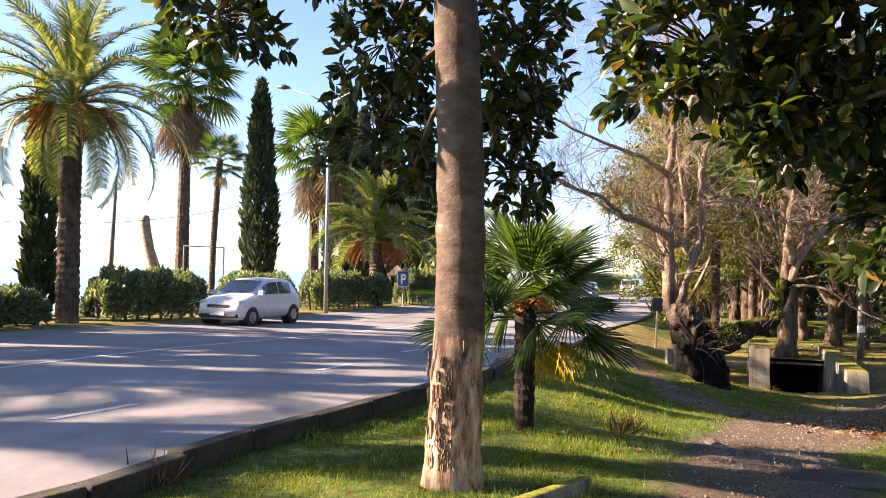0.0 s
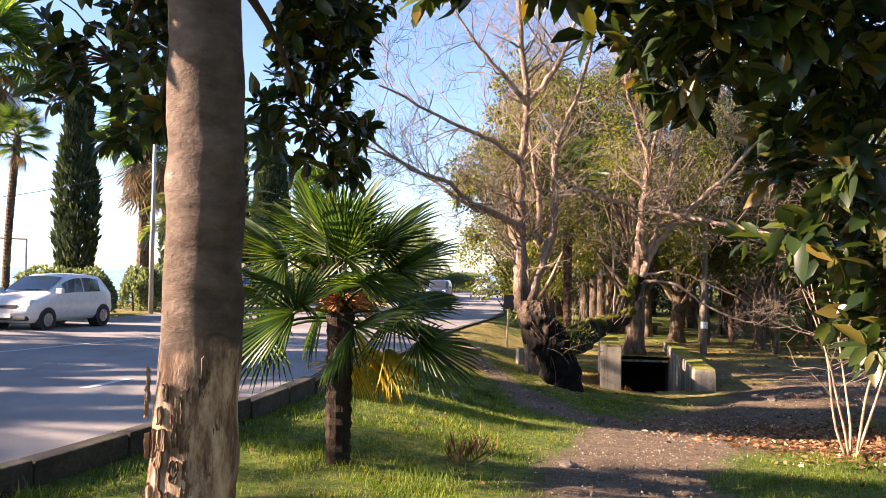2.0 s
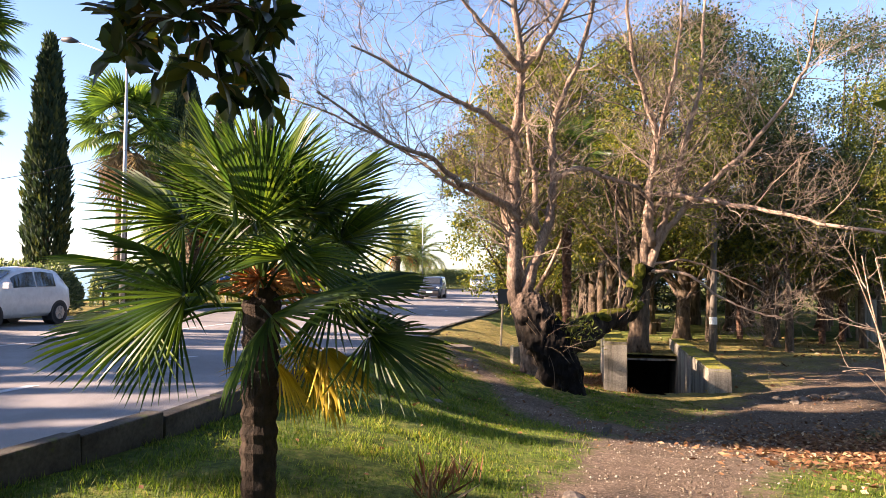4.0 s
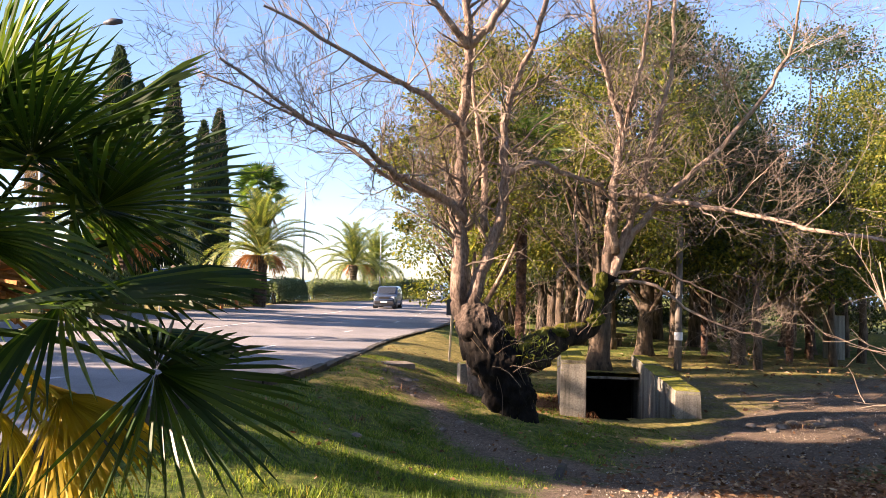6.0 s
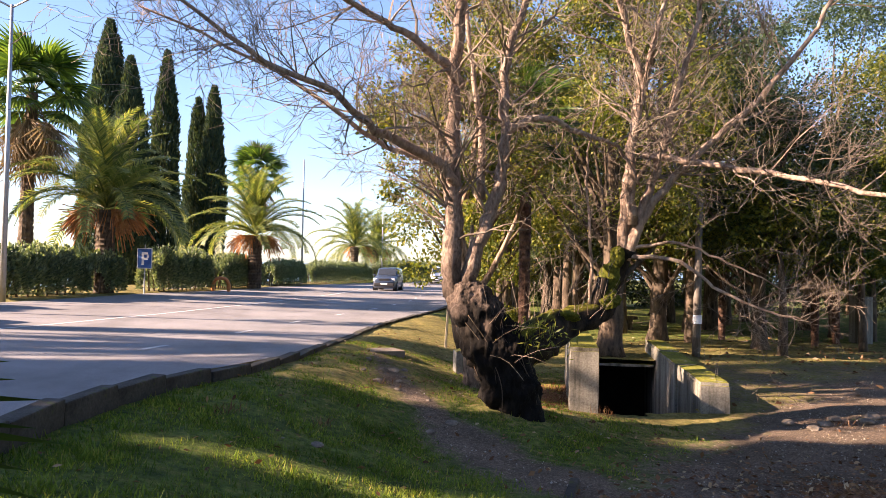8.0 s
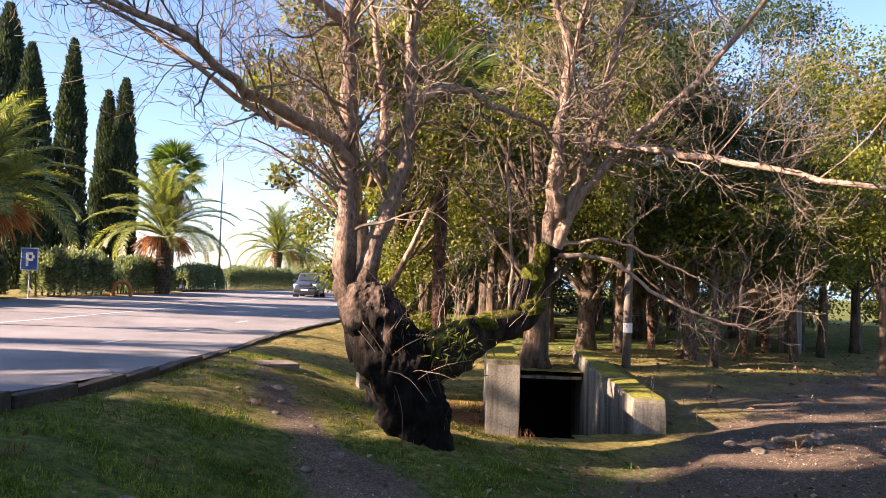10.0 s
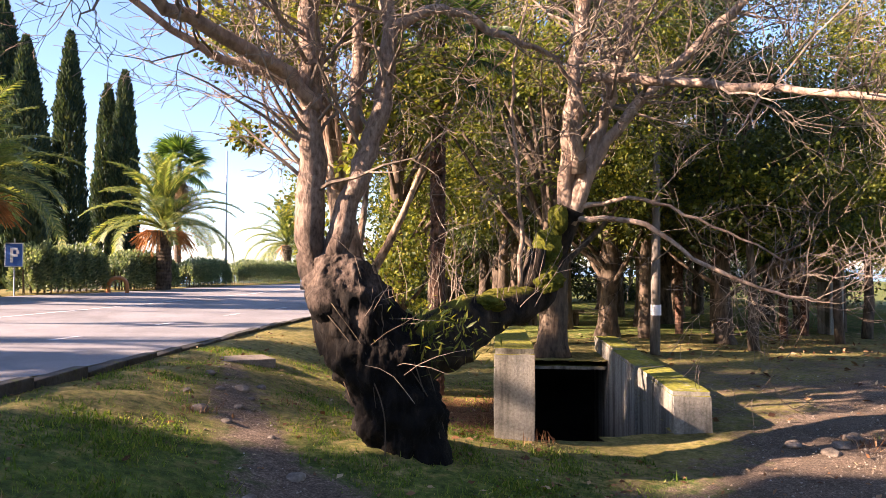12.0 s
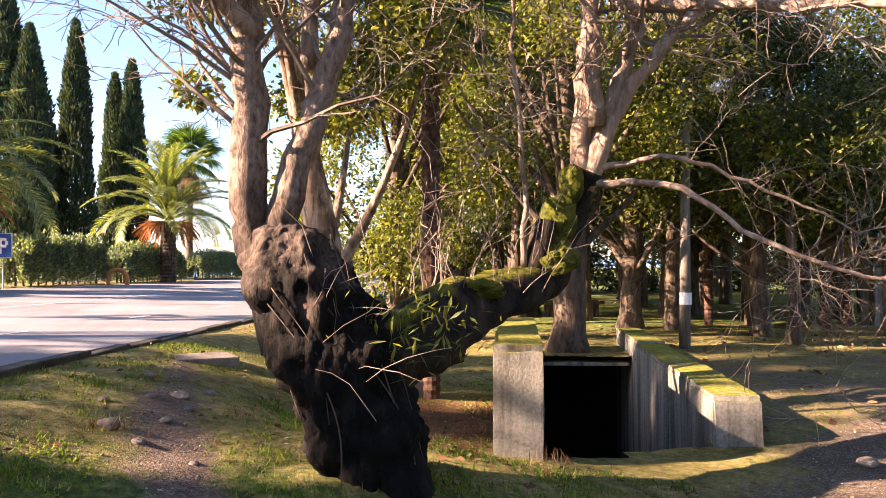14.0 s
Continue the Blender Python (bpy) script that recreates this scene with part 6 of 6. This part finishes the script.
    for x, y, r in ((3.45, 9.8, 0.10), (11.75, 18.5, 0.11), (12.1, 18.65, 0.13), (12.5, 18.9, 0.12), (12.9, 18.6, 0.12), (4.35, 19.9, 0.05), (4.7, 20.3, 0.06), (4.9, 19.6, 0.06), (5.05, 20.1, 0.05), (3.3, 15.3, 0.07), (7.2, 21.2, 0.13), (4.75, 18.9, 0.07), (5.15, 18.6, 0.05), (4.5, 19.2, 0.09), (4.95, 20.5, 0.10), (5.2, 20.9, 0.07), (4.6, 21.2, 0.06), (5.3, 17.7, 0.08), (4.9, 17.2, 0.06), (11.6, 18.95, 0.10), (13.3, 18.9, 0.15)):
        bm = bmesh.new()
        bmesh.ops.create_icosphere(bm, subdivisions=2, radius=r)
        off = Vector((rnd.uniform(0, 50), 0, 0))
        for v in bm.verts:
            v.co *= 1 + 0.45 * noise.noise(v.co * 9 + off)
            v.co.z *= 0.55
        me = bpy.data.meshes.new("stone")
        bm.to_mesh(me)
        bm.free()
        me.materials.append(ROUGH_STONE)
        ob = new("stone", me)
        ob.matrix_basis = pose(x, y, at_land(x, y) + r * 0.2, 0, 0, rnd.uniform(0, 360))
        tagged(ob, "rough grey stone lying on the bare earth", "stone", "loose stones")
    for x, y, L, w, h, rz, lab in ((0.75, 5.55, 1.1, 0.10, 0.14, 48, "broken pale edging strip beside the path"), (5.75, 14.6, 1.1, 0.10, 0.10, 62, "mossy edging strip sunk in the grass")):
        ob = new("edging_strip", box_mesh("edging_strip", (L, w, h), CONCRETE if rz < 50 else KERB, 0.02))
        ob.matrix_basis = pose(x, y, at_land(x, y) - 0.05, 0, 1, rz)
        tagged(ob, lab, "edging")
    ob = new("path_slab", box_mesh("path_slab", (1.0, 0.6, 0.12), KERB, 0.02))
    ob.matrix_basis = pose(3.9, 7.6, at_land(3.9, 7.6) - 0.07, 2, -2, -12)
    tagged(ob, "sunken grey slab in the trodden path", "slab")
    ob = new("bank_slab", box_mesh("bank_slab", (1.0, 0.45, 0.16), ROUGH_STONE, 0.025))
    ob.matrix_basis = pose(4.98, 22.6, at_land(4.98, 22.6) - 0.12, 3, 2, 22)
    tagged(ob, "broken flat slab lying on the dry grass of the bank", "slab")


small_things()

# the row of unseen seaside trees, added for the shadows that stripe the road
for i, (x, y, h, w) in enumerate([(-19.5, 11.6, 9.0, 0.8), (-24.5, 16.4, 11.0, 0.8), (-21.5, 17.4, 15.5, 0.75), (-24, 24.4, 12, 0.7), (-24, 27.0, 11.5, 0.6), (-25, 33.0, 12, 0.7)]):
    cypress(x, y, h, w, 120 + i)
for i, (x, y, h) in enumerate([(-17.5, 7.4, 5.8), (-19, 10.6, 6.8), (-22, 16.8, 8.4), (-22, 21.0, 8.6)]):
    date_palm(x, y, h, 34, 1.0, 140 + i, "unseen feathery date palm on the seaside strip, shadowing the road", 0.28, fruit=0)


# unseen evergreens placed and sized to shade the path, bank and yard
evergreen(-17.0, 16.3, 15.6, 1.8, EVERGREEN_DARK, 0.3, 0.48, 161, 150, 190, 0.24, "unseen broad evergreen added on the seaside strip for its shade")
evergreen(-17.0, 13.9, 9.2, 1.3, EVERGREEN_DARK, 0.25, 0.45, 165, 130, 80, 0.22, "unseen broad evergreen added on the seaside strip for its shade")
evergreen(-17.5, 17.7, 13.4, 1.45, EVERGREEN_DARK, 0.3, 0.5, 162, 150, 150, 0.24, "unseen broad evergreen added on the seaside strip for its shade")
evergreen(-16.0, 7.8, 12.0, 0.95, EVERGREEN_DARK, 0.25, 0.66, 167, 150, 90, 0.22, "unseen slim evergreen added on the seaside strip for its shade")
evergreen(-21.5, 25.4, 20.5, 2.3, EVERGREEN_DARK, 0.34, 0.72, 163, 130, 90, 0.24, "unseen very tall evergreen added on the seaside strip to shade the yard")
evergreen(-17.5, 17.6, 8.8, 2.0, EVERGREEN_DARK, 0.3, 0.50, 166, 130, 130, 0.22, "unseen broad evergreen added on the seaside strip for its shade")


# ---- grass, weeds and fallen leaves ----
def scatter(n, x0, y0, x1, y1, seed, accept):
    rs = np.random.RandomState(seed)
    x, y = x0 + (x1 - x0) * rs.random(n), y0 + (y1 - y0) * rs.random(n)
    dx, dy = x - PIT_AT[0], y - PIT_AT[1]
    across, along = dx * PIT_W[0] + dy * PIT_W[1], dx * PIT_U[0] + dy * PIT_U[1]
    pit = (across > -0.55) & (across < 2.5) & (along > -0.1) & (along < 9.3)
    k = (rs.random(n) < accept(x, y)) & (x > kerb_x(y) + 0.22) & ~pit
    return rs, x[k], y[k]


def build_grass():
    patch = lambda x, y: 0.5 + 0.5 * np.sin(x * 3.1 + np.sin(y * 2.3)) * np.sin(y * 2.7 + np.sin(x * 1.9))
    lawn = lambda x, y: np.clip(1.0 - 1.5 * path_amount(x, y) - 1.2 * litter_amount(x, y), 0.0, 1) * (0.18 + 0.82 * patch(x, y)) * np.clip(1.5 - (y - 2) / 22, 0.3, 1)
    rs, x, y = scatter(760000, -3.0, 2.5, 9.5, 24, 5, lawn)
    n = len(x)
    z = land_z(x, y) - 0.01
    h = (0.022 + 0.06 * rs.random(n) ** 1.8) * (1 + 0.9 * (rs.random(n) < 0.03)) * np.clip(1 - (y - 14) / 22, 0.55, 1) * (0.55 + 0.9 * (0.5 + 0.5 * np.sin(x * 5.3 + 2 * np.sin(y * 3.7)) * np.sin(y * 6.1 + 2 * np.sin(x * 4.3))) ** 1.5)
    a, lean = rs.random(n) * 6.283, rs.normal(0, 0.4, (n, 2))
    w = 0.0028 + 0.003 * rs.random(n) + 0.0004 * np.clip(y - 6, 0, 14)
    base = np.stack([x, y, z], 1)
    sd = np.stack([np.cos(a) * w, np.sin(a) * w, np.zeros(n)], 1)
    tip = base + np.stack([lean[:, 0] * h, lean[:, 1] * h, h], 1)
    v = np.stack([base - sd, base + sd, tip], 1).reshape(-1, 3)
    f = np.arange(3 * n).reshape(-1, 3)
    tagged(new("grass", fast_mesh("grass", v, f, BLADE)), "short uneven green grass on the bank", "grass", kind="stuff")

    def litter(name, count, box, accept, size, seed, label):
        rs, x, y = scatter(count, *box, seed, accept)
        n = len(x)
        pos = np.stack([x, y, land_z(x, y) + 0.012 + 0.02 * rs.random(n)], 1)
        ax = np.stack([rs.normal(size=n), rs.normal(size=n), rs.normal(0, 0.25, n)], 1)
        v, f = leaves(rs, pos, ax, size * (0.5 + rs.random(n)), 0.5)
        tagged(new(name, fast_mesh(name, v, f, DEAD_LEAF)), label, "leaves", kind="stuff")

    litter("fallen_leaves", 42000, (5.5, 8, 14, 20), lambda x, y: litter_amount(x, y) ** 1.5 + 0.01, 0.085, 9, "brown fallen leaves under the saplings")
    litter("scattered_leaves", 9000, (-2, 3, 10, 27), lambda x, y: np.clip(0.06 + (y - 11) / 22, 0.06, 0.6), 0.06, 10, "scattered dry leaves on grass and path")
    litter("yard_leaves", 16000, (9, 20, 34, 42), lambda x, y: litter_amount(x, y), 0.13, 11, "brown fallen leaves under the park trees")


build_grass()


def build_weeds():
    rs = np.random.RandomState(31)
    for x, y, n, h, dry in ((2.25, 9.6, 60, 0.30, 1), (2.6, 10.3, 40, 0.25, 1), (1.7, 8.3, 40, 0.22, 0), (8.36, 19.42, 26, 0.18, 1), (-1.4, 7.6, 40, 0.25, 0), (-2.2, 5.9, 30, 0.3, 1), (2.9, 15.9, 60, 0.14, 0), (2.4, 15.2, 60, 0.14, 0), (3.4, 16.6, 50, 0.12, 0), (2.4, 15.75, 50, 0.12, 1), (2.75, 15.8, 40, 0.10, 0), (3.4, 16.2, 40, 0.12, 1), (4.4, 19.0, 40, 0.12, 1), (5.5, 20.2, 40, 0.12, 1), (8.5, 21.5, 60, 0.16, 1), (8.1, 20.6, 60, 0.14, 1), (12.3, 18.5, 60, 0.14, 1), (12.9, 18.8, 50, 0.12, 0), (9.2, 9.8, 70, 0.35, 1), (10.2, 11.0, 70, 0.4, 1)):
        pos = np.stack([x + rs.normal(0, 0.10, n), y + rs.normal(0, 0.10, n), np.full(n, at_land(x, y))], 1)
        v, f = leaves(rs, pos, rs.normal(0, 0.45, (n, 3)) + (0, 0, 1), h * (1 if dry else 0.55) * (0.5 + 0.8 * rs.random(n)), 0.07)
        tagged(new("weed_tuft", fast_mesh("weed_tuft", v, f, DEAD_LEAF if dry else BLADE)), "dry straggling weed tuft" if dry else "low green weed tuft in the grass", "weed", "weed tufts", "stuff")


build_weeds()


def build_gravel():
    """Loose pebbles and clods on the trodden earth."""
    rs, x, y = scatter(110000, 0.5, 2.5, 16, 23, 77, lambda x, y: 0.75 * np.clip(path_amount(x, y) - 0.25, 0, 1) ** 1.5 + 0.004)
    n = len(x)
    r = 0.006 + 0.016 * rs.random(n) ** 3
    c = np.stack([x, y, land_z(x, y) + r * 0.3 + 0.004], 1)
    o = np.array([(1, 0, 0), (-0.5, 0.87, 0), (-0.5, -0.87, 0), (0, 0, 0.8), (0, 0, -0.6)])
    v = c[:, None, :] + r[:, None, None] * (o[None] * (0.7 + 0.6 * rs.random((n, 5, 1))) + rs.normal(0, 0.18, (n, 5, 3)))
    f = np.array([(0, 1, 3), (1, 2, 3), (2, 0, 3), (1, 0, 4), (2, 1, 4), (0, 2, 4)])[None] + (np.arange(n) * 5)[:, None, None]
    tagged(new("gravel", fast_mesh("gravel", v.reshape(-1, 3), f.reshape(-1, 3), GRAVEL)), "loose pebbles and clods on the trodden path", "gravel", kind="stuff")


build_gravel()
